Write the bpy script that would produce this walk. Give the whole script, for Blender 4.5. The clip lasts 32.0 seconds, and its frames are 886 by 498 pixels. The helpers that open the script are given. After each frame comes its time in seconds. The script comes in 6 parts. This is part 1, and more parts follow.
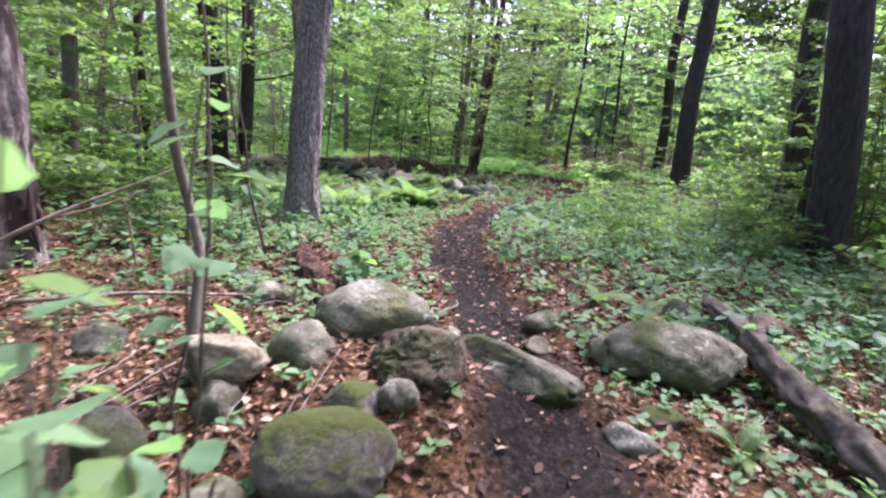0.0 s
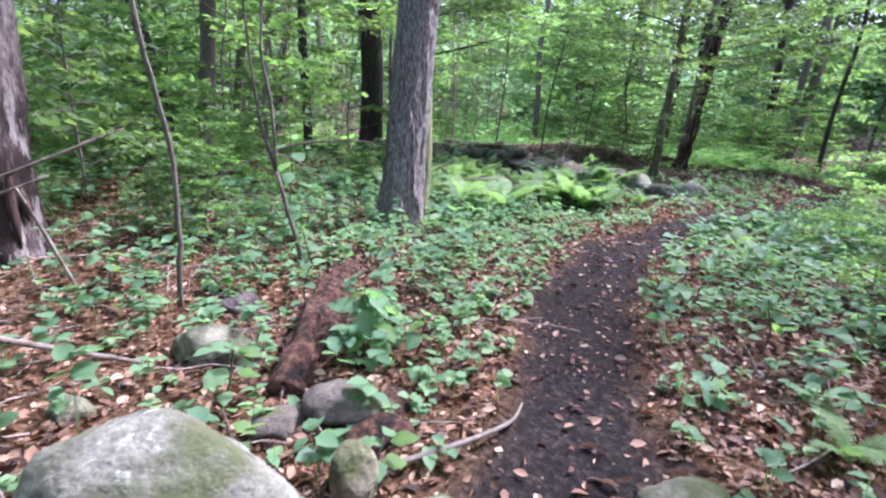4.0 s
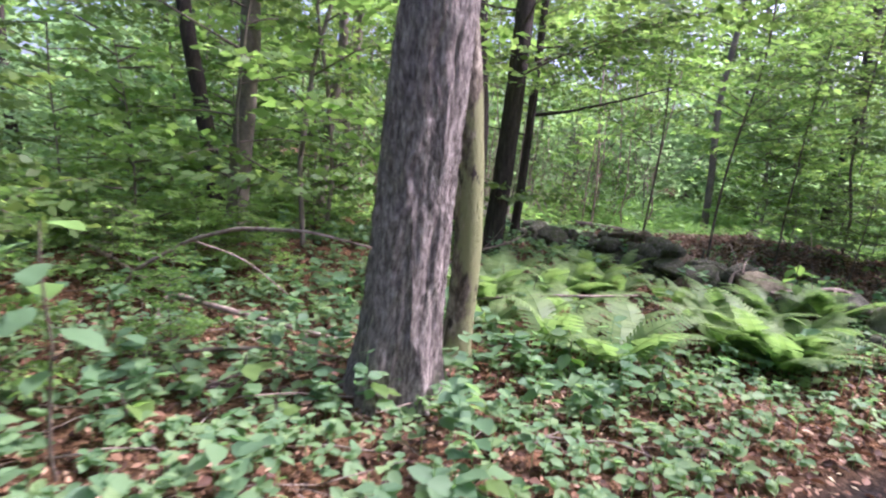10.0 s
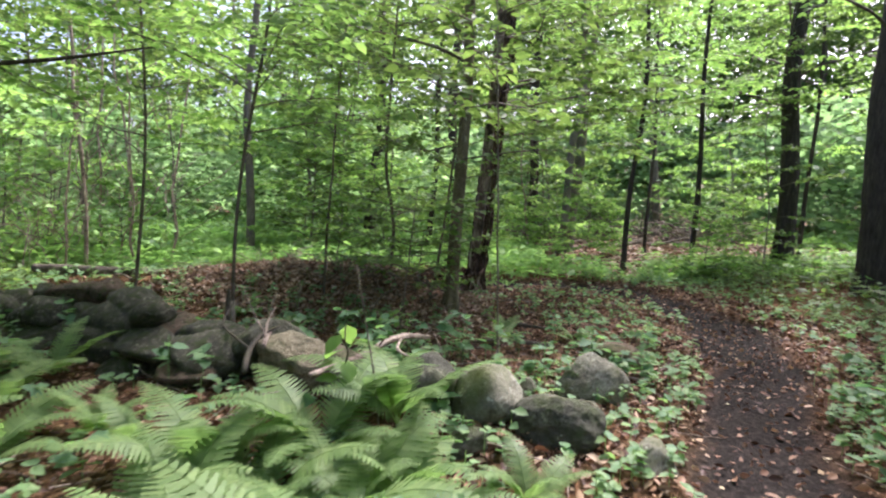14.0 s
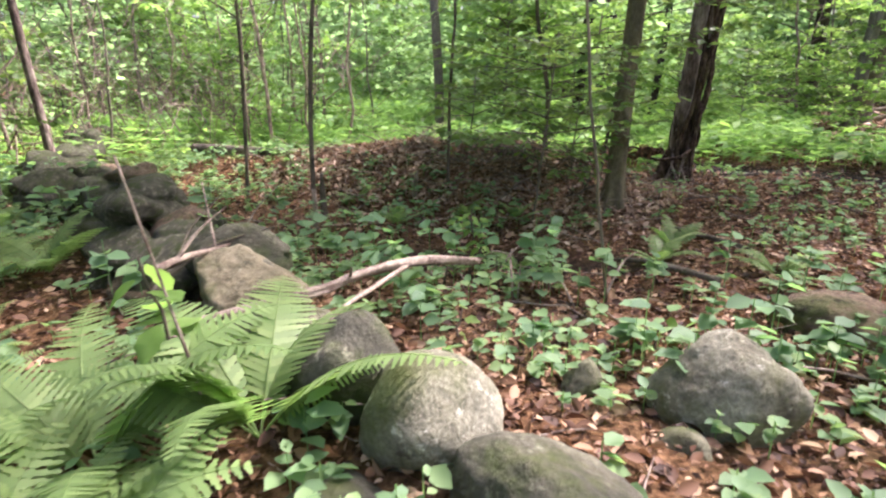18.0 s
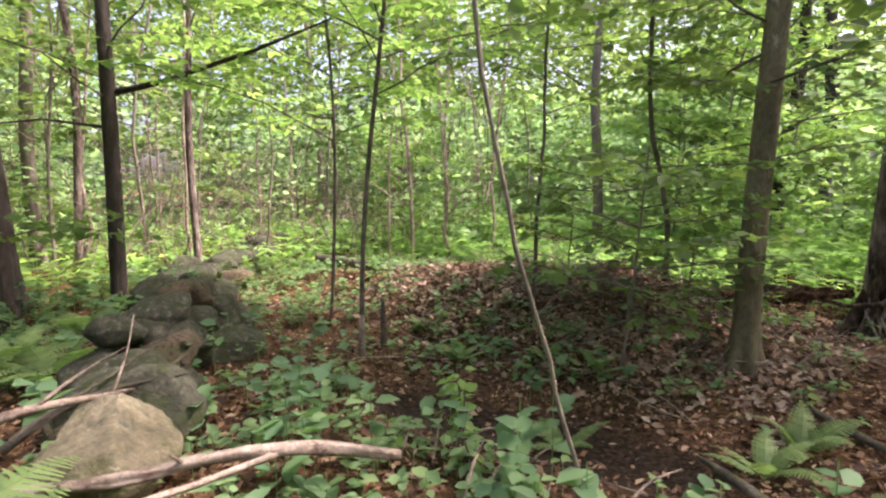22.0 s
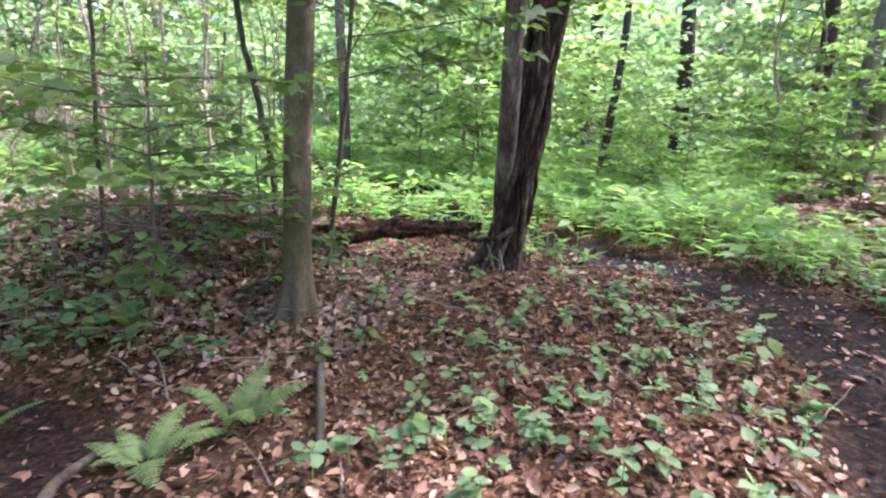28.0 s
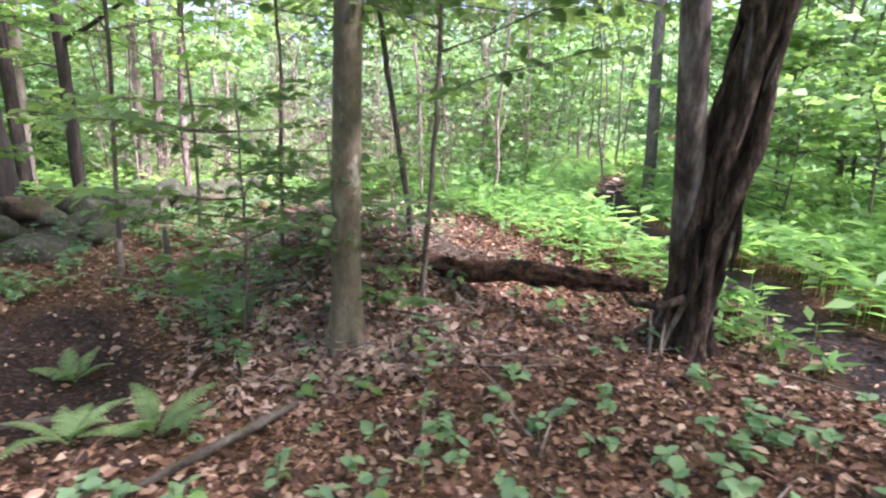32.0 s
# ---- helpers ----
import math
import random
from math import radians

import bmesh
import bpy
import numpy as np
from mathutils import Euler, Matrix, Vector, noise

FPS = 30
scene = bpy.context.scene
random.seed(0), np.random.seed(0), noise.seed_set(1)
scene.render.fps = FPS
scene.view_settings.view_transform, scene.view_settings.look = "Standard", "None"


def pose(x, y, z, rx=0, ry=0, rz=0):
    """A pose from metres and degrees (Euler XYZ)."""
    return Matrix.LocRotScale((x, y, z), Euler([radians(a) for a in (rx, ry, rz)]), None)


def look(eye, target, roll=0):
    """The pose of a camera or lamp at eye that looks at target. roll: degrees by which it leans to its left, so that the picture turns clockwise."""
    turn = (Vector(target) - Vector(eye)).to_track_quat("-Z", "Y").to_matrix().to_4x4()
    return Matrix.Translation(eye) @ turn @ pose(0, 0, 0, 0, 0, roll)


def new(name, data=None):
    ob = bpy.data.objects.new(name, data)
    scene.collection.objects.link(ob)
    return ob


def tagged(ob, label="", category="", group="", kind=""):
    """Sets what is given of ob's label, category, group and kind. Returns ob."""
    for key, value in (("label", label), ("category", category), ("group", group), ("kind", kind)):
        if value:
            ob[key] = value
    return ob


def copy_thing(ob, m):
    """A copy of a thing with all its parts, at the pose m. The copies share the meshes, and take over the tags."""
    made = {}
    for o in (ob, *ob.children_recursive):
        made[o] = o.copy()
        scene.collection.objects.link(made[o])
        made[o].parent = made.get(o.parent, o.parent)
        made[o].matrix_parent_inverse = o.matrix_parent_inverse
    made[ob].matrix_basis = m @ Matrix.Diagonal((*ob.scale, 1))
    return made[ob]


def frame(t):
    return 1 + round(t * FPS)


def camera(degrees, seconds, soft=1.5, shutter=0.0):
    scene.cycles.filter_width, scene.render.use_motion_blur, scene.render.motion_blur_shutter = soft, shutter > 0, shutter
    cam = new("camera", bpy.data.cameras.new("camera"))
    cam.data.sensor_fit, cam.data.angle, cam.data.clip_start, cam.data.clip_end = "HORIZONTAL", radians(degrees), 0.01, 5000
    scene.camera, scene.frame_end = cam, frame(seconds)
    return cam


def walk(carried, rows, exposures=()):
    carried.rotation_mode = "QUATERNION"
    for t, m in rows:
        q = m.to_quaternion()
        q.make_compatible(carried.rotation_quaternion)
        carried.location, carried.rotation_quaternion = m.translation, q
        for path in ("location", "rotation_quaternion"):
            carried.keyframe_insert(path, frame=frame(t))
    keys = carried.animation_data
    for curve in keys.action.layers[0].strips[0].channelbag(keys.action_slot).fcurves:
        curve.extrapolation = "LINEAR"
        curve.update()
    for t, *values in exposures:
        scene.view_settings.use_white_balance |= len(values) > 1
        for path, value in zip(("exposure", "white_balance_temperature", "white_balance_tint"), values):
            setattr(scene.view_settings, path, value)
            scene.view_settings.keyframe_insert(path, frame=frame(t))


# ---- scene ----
cam = camera(77.5, 32.0, soft=2.2, shutter=0.5)
PATH = [
    (0, (-0.026, 0.057, 1.537), (-0.037, 2.008, 1.096), 4.5),
    (0.5, (0.114, 0.473, 1.536), (0.085, 2.425, 1.103), 3.7),
    (1, (0.232, 0.881, 1.487), (-0.054, 2.817, 1.072), 4.9),
    (1.5, (0.325, 1.295, 1.451), (-0.045, 3.215, 1.031), 5.9),
    (2, (0.349, 1.628, 1.437), (-0.038, 3.544, 1.017), 4.7),
    (2.5, (0.422, 1.848, 1.413), (-0.19, 3.701, 0.977), 2.9),
    (3, (0.517, 2.079, 1.376), (-0.279, 3.85, 0.897), 3.1),
    (3.5, (0.543, 2.278, 1.35), (-0.162, 4.074, 0.825), 3.5),
    (5.5, (0.81, 2.842, 1.519), (-0.16, 4.517, 1.017), 4.4),
    (6, (0.701, 2.985, 1.519), (-0.367, 4.604, 1.029), 2.9),
    (6.5, (0.607, 3.307, 1.446), (-0.752, 4.708, 1.01), 5.0),
    (7, (0.578, 3.536, 1.442), (-0.778, 4.947, 1.03), 5.0),
    (7.5, (0.445, 3.762, 1.425), (-0.871, 5.229, 1.082), 4.2),
    (8, (0.264, 4.001, 1.422), (-1.089, 5.438, 1.1), 3.1),
    (8.5, (0.15, 4.291, 1.366), (-1.315, 5.622, 1.082), 3.3),
    (9, (0.036, 4.675, 1.368), (-1.278, 6.146, 1.036), 4.0),
    (9.5, (-0.01, 5.11, 1.383), (-1.173, 6.704, 1.055), 4.2),
    (10, (-0.044, 5.546, 1.344), (-1.3, 7.069, 1.027), 5.1),
    (10.5, (-0.159, 6.007, 1.318), (-1.335, 7.597, 1.022), 6.0),
    (11, (-0.241, 6.414, 1.335), (-1.307, 8.085, 1.066), 5.0),
    (11.5, (-0.405, 6.855, 1.28), (-1.452, 8.523, 0.934), 5.2),
    (12, (-0.594, 7.281, 1.272), (-1.361, 9.097, 0.937), 4.8),
    (12.5, (-0.606, 7.592, 1.291), (-1.088, 9.516, 1.037), 3.2),
    (13, (-0.577, 7.955, 1.29), (-0.79, 9.929, 1.05), 3.1),
    (13.5, (-0.524, 8.434, 1.337), (-0.424, 10.423, 1.154), 2.6),
    (14, (-0.386, 8.802, 1.285), (-0.291, 10.794, 1.132), 2.3),
    (14.5, (-0.187, 9.145, 1.286), (-0.201, 11.14, 1.144), 3.0),
    (15, (-0.068, 9.343, 1.281), (-0.205, 11.331, 1.118), 3.3),
    (15.5, (0.06, 9.508, 1.265), (-0.474, 11.422, 1.04), 1.8),
    (17.5, (0.602, 10.387, 1.178), (-0.132, 12.163, 0.624), -0.9),
    (18, (0.607, 10.513, 1.167), (-0.145, 12.267, 0.568), -0.7),
    (18.5, (0.564, 10.751, 1.19), (-0.171, 12.539, 0.677), -0.1),
    (19, (0.526, 10.97, 1.243), (-0.24, 12.756, 0.769), -0.3),
    (19.5, (0.656, 11.239, 1.173), (-0.443, 12.851, 0.732), -0.6),
    (20, (0.861, 11.454, 1.214), (-0.195, 13.096, 0.779), 0.6),
    (20.5, (0.98, 11.675, 1.231), (0.037, 13.407, 0.896), 1.0),
    (21, (1.016, 11.778, 1.255), (-0.043, 13.453, 0.988), -0.4),
    (21.5, (1.111, 11.754, 1.248), (-0.232, 13.222, 1.039), -1.0),
    (22, (1.186, 11.735, 1.242), (-0.202, 13.158, 1.022), -0.6),
    (22.5, (1.29, 11.755, 1.242), (0.016, 13.267, 0.939), -0.5),
    (23, (1.296, 11.86, 1.246), (0.2, 13.487, 0.855), 1.1),
    (23.5, (1.318, 11.991, 1.251), (0.321, 13.675, 0.838), 1.3),
    (24, (1.352, 12.067, 1.257), (0.333, 13.733, 0.826), 1.1),
    (24.5, (1.515, 12.146, 1.276), (0.408, 13.755, 0.847), 1.0),
    (25, (1.659, 12.258, 1.272), (0.641, 13.925, 0.84), 0.5),
    (25.5, (1.779, 12.446, 1.296), (0.922, 14.192, 0.829), 1.9),
    (26, (1.94, 12.617, 1.315), (1.157, 14.379, 0.785), 2.0),
    (26.5, (2.169, 12.805, 1.332), (1.429, 14.587, 0.806), 3.8),
    (28.5, (2.464, 13.648, 1.232), (1.493, 15.324, 0.734), 1.8),
    (29, (2.592, 13.874, 1.22), (1.622, 15.544, 0.703), 2.3),
    (29.5, (2.705, 14.138, 1.261), (1.669, 15.787, 0.807), 2.2),
    (30, (2.801, 14.398, 1.277), (1.442, 15.803, 0.854), 3.1),
    (30.5, (2.982, 14.613, 1.255), (1.433, 15.802, 0.819), 1.1),
    (31, (3.05, 14.815, 1.243), (1.378, 15.849, 0.876), 1.5),
    (31.5, (3.072, 15.022, 1.298), (1.248, 15.731, 0.882), 0.9),
    (32, (3.159, 15.282, 1.285), (1.331, 15.961, 0.84), 0.8),
]
EXPOSURES = [(0.0, 1.93, 5420, 40), (1.0, 1.97, 5180, 45), (2.0, 1.95, 5080, 39), (3.0, 1.99, 5060, 36), (6.0, 1.99, 5020, 34), (7.0, 1.89, 5150, 40), (8.0, 1.9, 5060, 35), (9.0, 1.9, 4820, 38), (10.0, 1.82, 5500, 41), (11.0, 1.87, 5450, 38), (12.0, 1.79, 5850, 24), (13.0, 1.79, 5450, 15), (14.0, 1.78, 5770, 26), (15.0, 1.78, 6050, 25), (18.0, 2.33, 6020, 33), (19.0, 2.32, 6000, 38), (20.0, 2.35, 6020, 29), (22.0, 2.2, 6400, 33), (24.0, 2.5, 6010, 39), (26.0, 2.6, 5730, 39), (29.0, 2.76, 5380, 44), (30.0, 2.71, 5420, 40), (31.0, 2.65, 5320, 40), (32.0, 2.7, 5460, 37)]
walk(cam, [(t, look(eye, target, roll)) for t, eye, target, roll in PATH], EXPOSURES)

# ---- world and sun ----
SUN_EL, SUN_AZ = 54.0, 40.0
world = bpy.data.worlds.new("world")
world.use_nodes = True
scene.world = world
wn, wl = world.node_tree.nodes, world.node_tree.links
sky = wn.new("ShaderNodeTexSky")
sky.sky_type, sky.sun_disc = "NISHITA", False
sky.sun_elevation, sky.sun_rotation = radians(SUN_EL), radians(SUN_AZ)
sky.dust_density = 7.0
wn["Background"].inputs["Strength"].default_value = 0.15
wl.new(sky.outputs["Color"], wn["Background"].inputs["Color"])
sun = new("sun", bpy.data.lights.new("sun", "SUN"))
sun.data.energy, sun.data.angle, sun.data.color = 2.8, radians(3.0), (1.0, 0.94, 0.84)
_s = Vector((math.sin(radians(SUN_AZ)) * math.cos(radians(SUN_EL)), math.cos(radians(SUN_AZ)) * math.cos(radians(SUN_EL)), math.sin(radians(SUN_EL))))
sun.matrix_world = look(_s * 60, (0, 0, 0))

# ---- materials ----


def nodes_of(name):
    m = bpy.data.materials.new(name)
    m.use_nodes = True
    return m, m.node_tree.nodes, m.node_tree.links, m.node_tree.nodes["Principled BSDF"]


def ramp(n, stops):
    r = n.new("ShaderNodeValToRGB")
    e = r.color_ramp.elements
    while len(e) < len(stops):
        e.new(0.5)
    for el, (p, c) in zip(e, stops):
        el.position, el.color = p, (*c, 1)
    return r


def noise_tex(n, l, coords, scale, detail=6, rough=0.6):
    t = n.new("ShaderNodeTexNoise")
    t.inputs["Scale"].default_value, t.inputs["Detail"].default_value, t.inputs["Roughness"].default_value = scale, detail, rough
    l.new(coords, t.inputs["Vector"])
    return t


def mixed(n, l, fac, a, b, mode="MIX"):
    m = n.new("ShaderNodeMix")
    m.data_type, m.blend_type = "RGBA", mode
    for sock, v in ((m.inputs[0], fac), (m.inputs[6], a), (m.inputs[7], b)):
        if hasattr(v, "links"):
            l.new(v, sock)
        elif isinstance(v, (int, float)):
            sock.default_value = v
        else:
            sock.default_value = (*v, 1)
    return m.outputs[2]


def solid(name, stops, scale, rough=0.85, bump=0.4, stretch=(1, 1, 1), fine=6.0, spots=None, dist=0.02, lift=None):
    """Colour by coarse noise, broken up by fine noise; spots: (colour, scale, low, high); lift: moss on upward faces."""
    m, n, l, p = nodes_of(name)
    tc = n.new("ShaderNodeTexCoord")
    mp = n.new("ShaderNodeMapping")
    mp.inputs["Scale"].default_value = stretch
    l.new(tc.outputs["Object"], mp.inputs["Vector"])
    info = n.new("ShaderNodeObjectInfo")
    off = n.new("ShaderNodeVectorMath")
    off.operation = "ADD"
    sc = n.new("ShaderNodeVectorMath")
    sc.operation = "SCALE"
    sc.inputs[0].default_value = (7.1, 3.3, 5.7)
    l.new(info.outputs["Random"], sc.inputs["Scale"])
    l.new(mp.outputs[0], off.inputs[0])
    l.new(sc.outputs[0], off.inputs[1])
    co = off.outputs[0]
    a, b = noise_tex(n, l, co, scale), noise_tex(n, l, co, scale * fine, 8, 0.7)
    r = ramp(n, stops)
    l.new(a.outputs["Fac"], r.inputs[0])
    rb = ramp(n, [(0.3, (0.55, 0.55, 0.55)), (0.75, (1.3, 1.3, 1.3))])
    l.new(b.outputs["Fac"], rb.inputs[0])
    col = mixed(n, l, 1.0, r.outputs[0], rb.outputs[0], "MULTIPLY")
    if spots:
        for c, s, lo, hi in spots:
            t = noise_tex(n, l, co, s, 5, 0.65)
            rs = ramp(n, [(lo, (0, 0, 0)), (hi, (1, 1, 1))])
            l.new(t.outputs["Fac"], rs.inputs[0])
            col = mixed(n, l, rs.outputs[0], col, c)
    if lift:
        c, lo, hi = lift
        g = n.new("ShaderNodeNewGeometry")
        sx = n.new("ShaderNodeSeparateXYZ")
        l.new(g.outputs["Normal"], sx.inputs[0])
        t = noise_tex(n, l, co, 5.0, 6, 0.7)
        ad = n.new("ShaderNodeMath")
        ad.operation = "MULTIPLY"
        l.new(sx.outputs["Z"], ad.inputs[0])
        l.new(t.outputs["Fac"], ad.inputs[1])
        rs = ramp(n, [(lo, (0, 0, 0)), (hi, (1, 1, 1))])
        l.new(ad.outputs[0], rs.inputs[0])
        col = mixed(n, l, rs.outputs[0], col, c)
    l.new(col, p.inputs["Base Color"])
    p.inputs["Roughness"].default_value = rough
    p.inputs["Specular IOR Level"].default_value = 0.25
    bp = n.new("ShaderNodeBump")
    bp.inputs["Strength"].default_value, bp.inputs["Distance"].default_value = bump, dist
    l.new(b.outputs["Fac"], bp.inputs["Height"])
    l.new(bp.outputs[0], p.inputs["Normal"])
    return m


def leaf_mat(name, stops, through_col, share=0.45, rough=0.5, spread=0.65):
    """Thin leaf: colour by leaf, part of the light comes through."""
    m, n, l, p = nodes_of(name)
    g = n.new("ShaderNodeNewGeometry")
    info = n.new("ShaderNodeObjectInfo")
    mid = n.new("ShaderNodeMath")
    mid.operation = "MULTIPLY_ADD"
    mid.inputs[1].default_value = spread
    l.new(g.outputs["Random Per Island"], mid.inputs[0])
    half = n.new("ShaderNodeMath")
    half.operation = "MULTIPLY"
    half.inputs[1].default_value = 1 - spread
    l.new(info.outputs["Random"], half.inputs[0])
    l.new(half.outputs[0], mid.inputs[2])
    r = ramp(n, stops)
    l.new(mid.outputs[0], r.inputs[0])
    l.new(r.outputs[0], p.inputs["Base Color"])
    p.inputs["Roughness"].default_value, p.inputs["Specular IOR Level"].default_value = rough, 0.2
    tr = n.new("ShaderNodeBsdfTranslucent")
    l.new(mixed(n, l, 1.0, r.outputs[0], through_col, "MULTIPLY"), tr.inputs["Color"])
    mx = n.new("ShaderNodeMixShader")
    mx.inputs[0].default_value = share
    l.new(p.outputs[0], mx.inputs[1])
    l.new(tr.outputs[0], mx.inputs[2])
    l.new(mx.outputs[0], n["Material Output"].inputs["Surface"])
    return m


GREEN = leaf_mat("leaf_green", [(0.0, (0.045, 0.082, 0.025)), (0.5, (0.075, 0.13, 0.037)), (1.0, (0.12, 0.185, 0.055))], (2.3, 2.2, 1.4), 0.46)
# lighter copy of GREEN: sunlit, backlit look in the colour; also yellow-green seedlings
BRIGHT = leaf_mat("leaf_pale_sunlit", [(0.0, (0.07, 0.13, 0.035)), (0.5, (0.11, 0.19, 0.05)), (1.0, (0.17, 0.25, 0.08))], (2.4, 2.5, 1.7), 0.55)
# paler than the near leaves: haze and sunlit distance are put into this colour
FAR_LEAF = leaf_mat("leaf_far_hazy", [(0.0, (0.1, 0.175, 0.075)), (0.5, (0.15, 0.24, 0.105)), (1.0, (0.21, 0.3, 0.145))], (2.3, 2.4, 1.9), 0.55)
COVER = leaf_mat("leaf_cover", [(0.0, (0.07, 0.135, 0.07)), (0.5, (0.115, 0.2, 0.095)), (1.0, (0.175, 0.26, 0.11))], (2.0, 2.2, 1.3), 0.42, 0.55)
FERN = leaf_mat("fern_green", [(0.0, (0.085, 0.14, 0.05)), (0.5, (0.13, 0.2, 0.07)), (1.0, (0.185, 0.255, 0.095))], (1.8, 2.05, 1.3), 0.45)
MEADOW = leaf_mat("meadow_green", [(0.0, (0.0756, 0.155, 0.05)), (0.5, (0.124, 0.235, 0.07)), (1.0, (0.194, 0.31, 0.095))], (2.4, 2.4, 1.5), 0.5)
LITTER = leaf_mat("dead_leaf", [(0.0, (0.03, 0.0175, 0.0108)), (0.3, (0.084, 0.044, 0.0255)), (0.6, (0.18, 0.1, 0.056)), (0.85, (0.29, 0.18, 0.105)), (1.0, (0.4, 0.3, 0.19))], (1.1, 0.9, 0.7), 0.15, 0.6, 1.0)
# dry leaves as a lightened LITTER: sunlit brightness is part of the colour
DRY = leaf_mat("dry_leaf_sunlit", [(0.0, (0.09, 0.055, 0.034)), (0.4, (0.22, 0.14, 0.09)), (0.75, (0.36, 0.25, 0.17)), (1.0, (0.5, 0.4, 0.3))], (1.1, 0.9, 0.7), 0.15, 0.6, 1.0)
PALE = leaf_mat("pale_leaf", [(0.0, (0.16, 0.1, 0.055)), (0.3, (0.294, 0.2, 0.1)), (0.6, (0.441, 0.36, 0.203)), (1.0, (0.588, 0.55, 0.351))], (1, 1, 0.8), 0.1, 0.6)
BARK_RIDGE = solid("bark_ridged", [(0.36, (0.115, 0.097, 0.083)), (0.5, (0.265, 0.23, 0.196)), (0.64, (0.47, 0.42, 0.36))], 52.0, 0.9, 1.0, (1, 1, 0.3), 2.5, [((0.12, 0.125, 0.0704), 2.0, 0.6, 0.75), ((0.04, 0.032, 0.0264), 5.0, 0.62, 0.72)], 0.03)
BARK_DARK = solid("bark_dark", [(0.3, (0.026, 0.021, 0.0165)), (0.6, (0.064, 0.05, 0.04)), (0.8, (0.115, 0.094, 0.074))], 22.0, 0.9, 1.0, (1, 1, 0.2), 3.0, None, 0.02)
BARK_FLAKY = solid("bark_flaky", [(0.36, (0.014, 0.009, 0.006)), (0.5, (0.06, 0.037, 0.024)), (0.66, (0.17, 0.115, 0.08))], 16.0, 0.9, 1.0, (1, 1, 0.25), 3.5, [((0.1, 0.06, 0.05), 4.0, 0.58, 0.68)], 0.04)
BARK_SMOOTH = solid("bark_smooth", [(0.3, (0.101, 0.0878, 0.0648)), (0.6, (0.169, 0.146, 0.108)), (0.8, (0.243, 0.216, 0.169))], 5.0, 0.75, 0.35, (1, 1, 0.6), 6.0, [((0.09, 0.085, 0.06), 4.0, 0.6, 0.7)], 0.006)
BARK_PATCH = solid("bark_patched", [(0.34, (0.05, 0.04, 0.028)), (0.5, (0.17, 0.14, 0.1)), (0.66, (0.4, 0.36, 0.27))], 13.0, 0.85, 1.0, (1, 1, 0.45), 4.0, [((0.23, 0.24, 0.11), 3.4, 0.48, 0.56), ((0.04, 0.032, 0.025), 6.0, 0.6, 0.66)], 0.03)
BARK_BARE = solid("bark_bare", [(0.32, (0.052, 0.038, 0.031)), (0.5, (0.165, 0.125, 0.102)), (0.68, (0.31, 0.26, 0.22))], 11.0, 0.9, 1.0, (1, 1, 0.28), 4.0, [((0.035, 0.022, 0.0176), 2.6, 0.56, 0.66), ((0.28, 0.24, 0.194), 7.0, 0.64, 0.7)], 0.03)
VINE = solid("vine_bark", [(0.34, (0.02, 0.012, 0.008)), (0.5, (0.075, 0.046, 0.03)), (0.68, (0.2, 0.14, 0.1))], 24.0, 0.9, 1.0, (1, 1, 0.3), 4.0, None, 0.02)
BARK_DEAD = solid("dead_trunk", [(0.34, (0.08, 0.06, 0.05)), (0.5, (0.22, 0.175, 0.148)), (0.66, (0.4, 0.35, 0.305))], 14.0, 0.9, 1.0, (1, 1, 0.3), 4.0, [((0.04, 0.026, 0.02), 3.2, 0.49, 0.56), ((0.34, 0.3, 0.255), 6.0, 0.6, 0.66)], 0.04)
BARK_OLIVE = solid("bark_olive", [(0.3, (0.1, 0.082, 0.05)), (0.6, (0.175, 0.145, 0.088)), (0.8, (0.27, 0.235, 0.155))], 7.0, 0.85, 0.5, (1, 1, 0.5), 6.0, [((0.07, 0.06, 0.032), 4.0, 0.56, 0.66), ((0.3, 0.28, 0.2), 9.0, 0.63, 0.69)], 0.008)
TWIG = solid("twig_bark", [(0.3, (0.06, 0.05, 0.035)), (0.7, (0.15, 0.12, 0.09))], 8.0, 0.85, 0.3)
DEADWOOD = solid("dead_wood", [(0.3, (0.15, 0.112, 0.084)), (0.55, (0.3, 0.242, 0.185)), (0.8, (0.45, 0.385, 0.305))], 12.0, 0.85, 0.8, (1, 1, 1), 5.0, [((0.095, 0.065, 0.048), 11.0, 0.53, 0.63)], 0.012)
ROTTEN = solid("rotten_wood", [(0.35, (0.0345, 0.0192, 0.0112)), (0.5, (0.118, 0.0576, 0.0324)), (0.66, (0.267, 0.144, 0.0811))], 22.0, 0.95, 1.0, (1, 1, 1), 4.0, [((0.0157, 0.01, 0.00624), 7.0, 0.52, 0.62), ((0.235, 0.17, 0.0936), 30.0, 0.64, 0.7)], 0.05)
LOGBARK = solid("log_bark", [(0.3, (0.05, 0.042, 0.0299)), (0.6, (0.14, 0.12, 0.088)), (0.8, (0.25, 0.22, 0.158))], 6.0, 0.9, 1.0, (1, 1, 1), 5.0, None, 0.025, ((0.1, 0.11, 0.0264), 0.5, 0.62))
STONE = solid("field_stone", [(0.3, (0.0853, 0.0841, 0.0509)), (0.5, (0.185, 0.181, 0.113)), (0.72, (0.355, 0.341, 0.226))], 7.0, 0.9, 1.0, (1, 1, 1), 7.0, [((0.353, 0.36, 0.242), 13.0, 0.61, 0.66), ((0.0735, 0.09, 0.0273), 3.0, 0.48, 0.6), ((0.049, 0.042, 0.0273), 5.0, 0.58, 0.7)], 0.03)
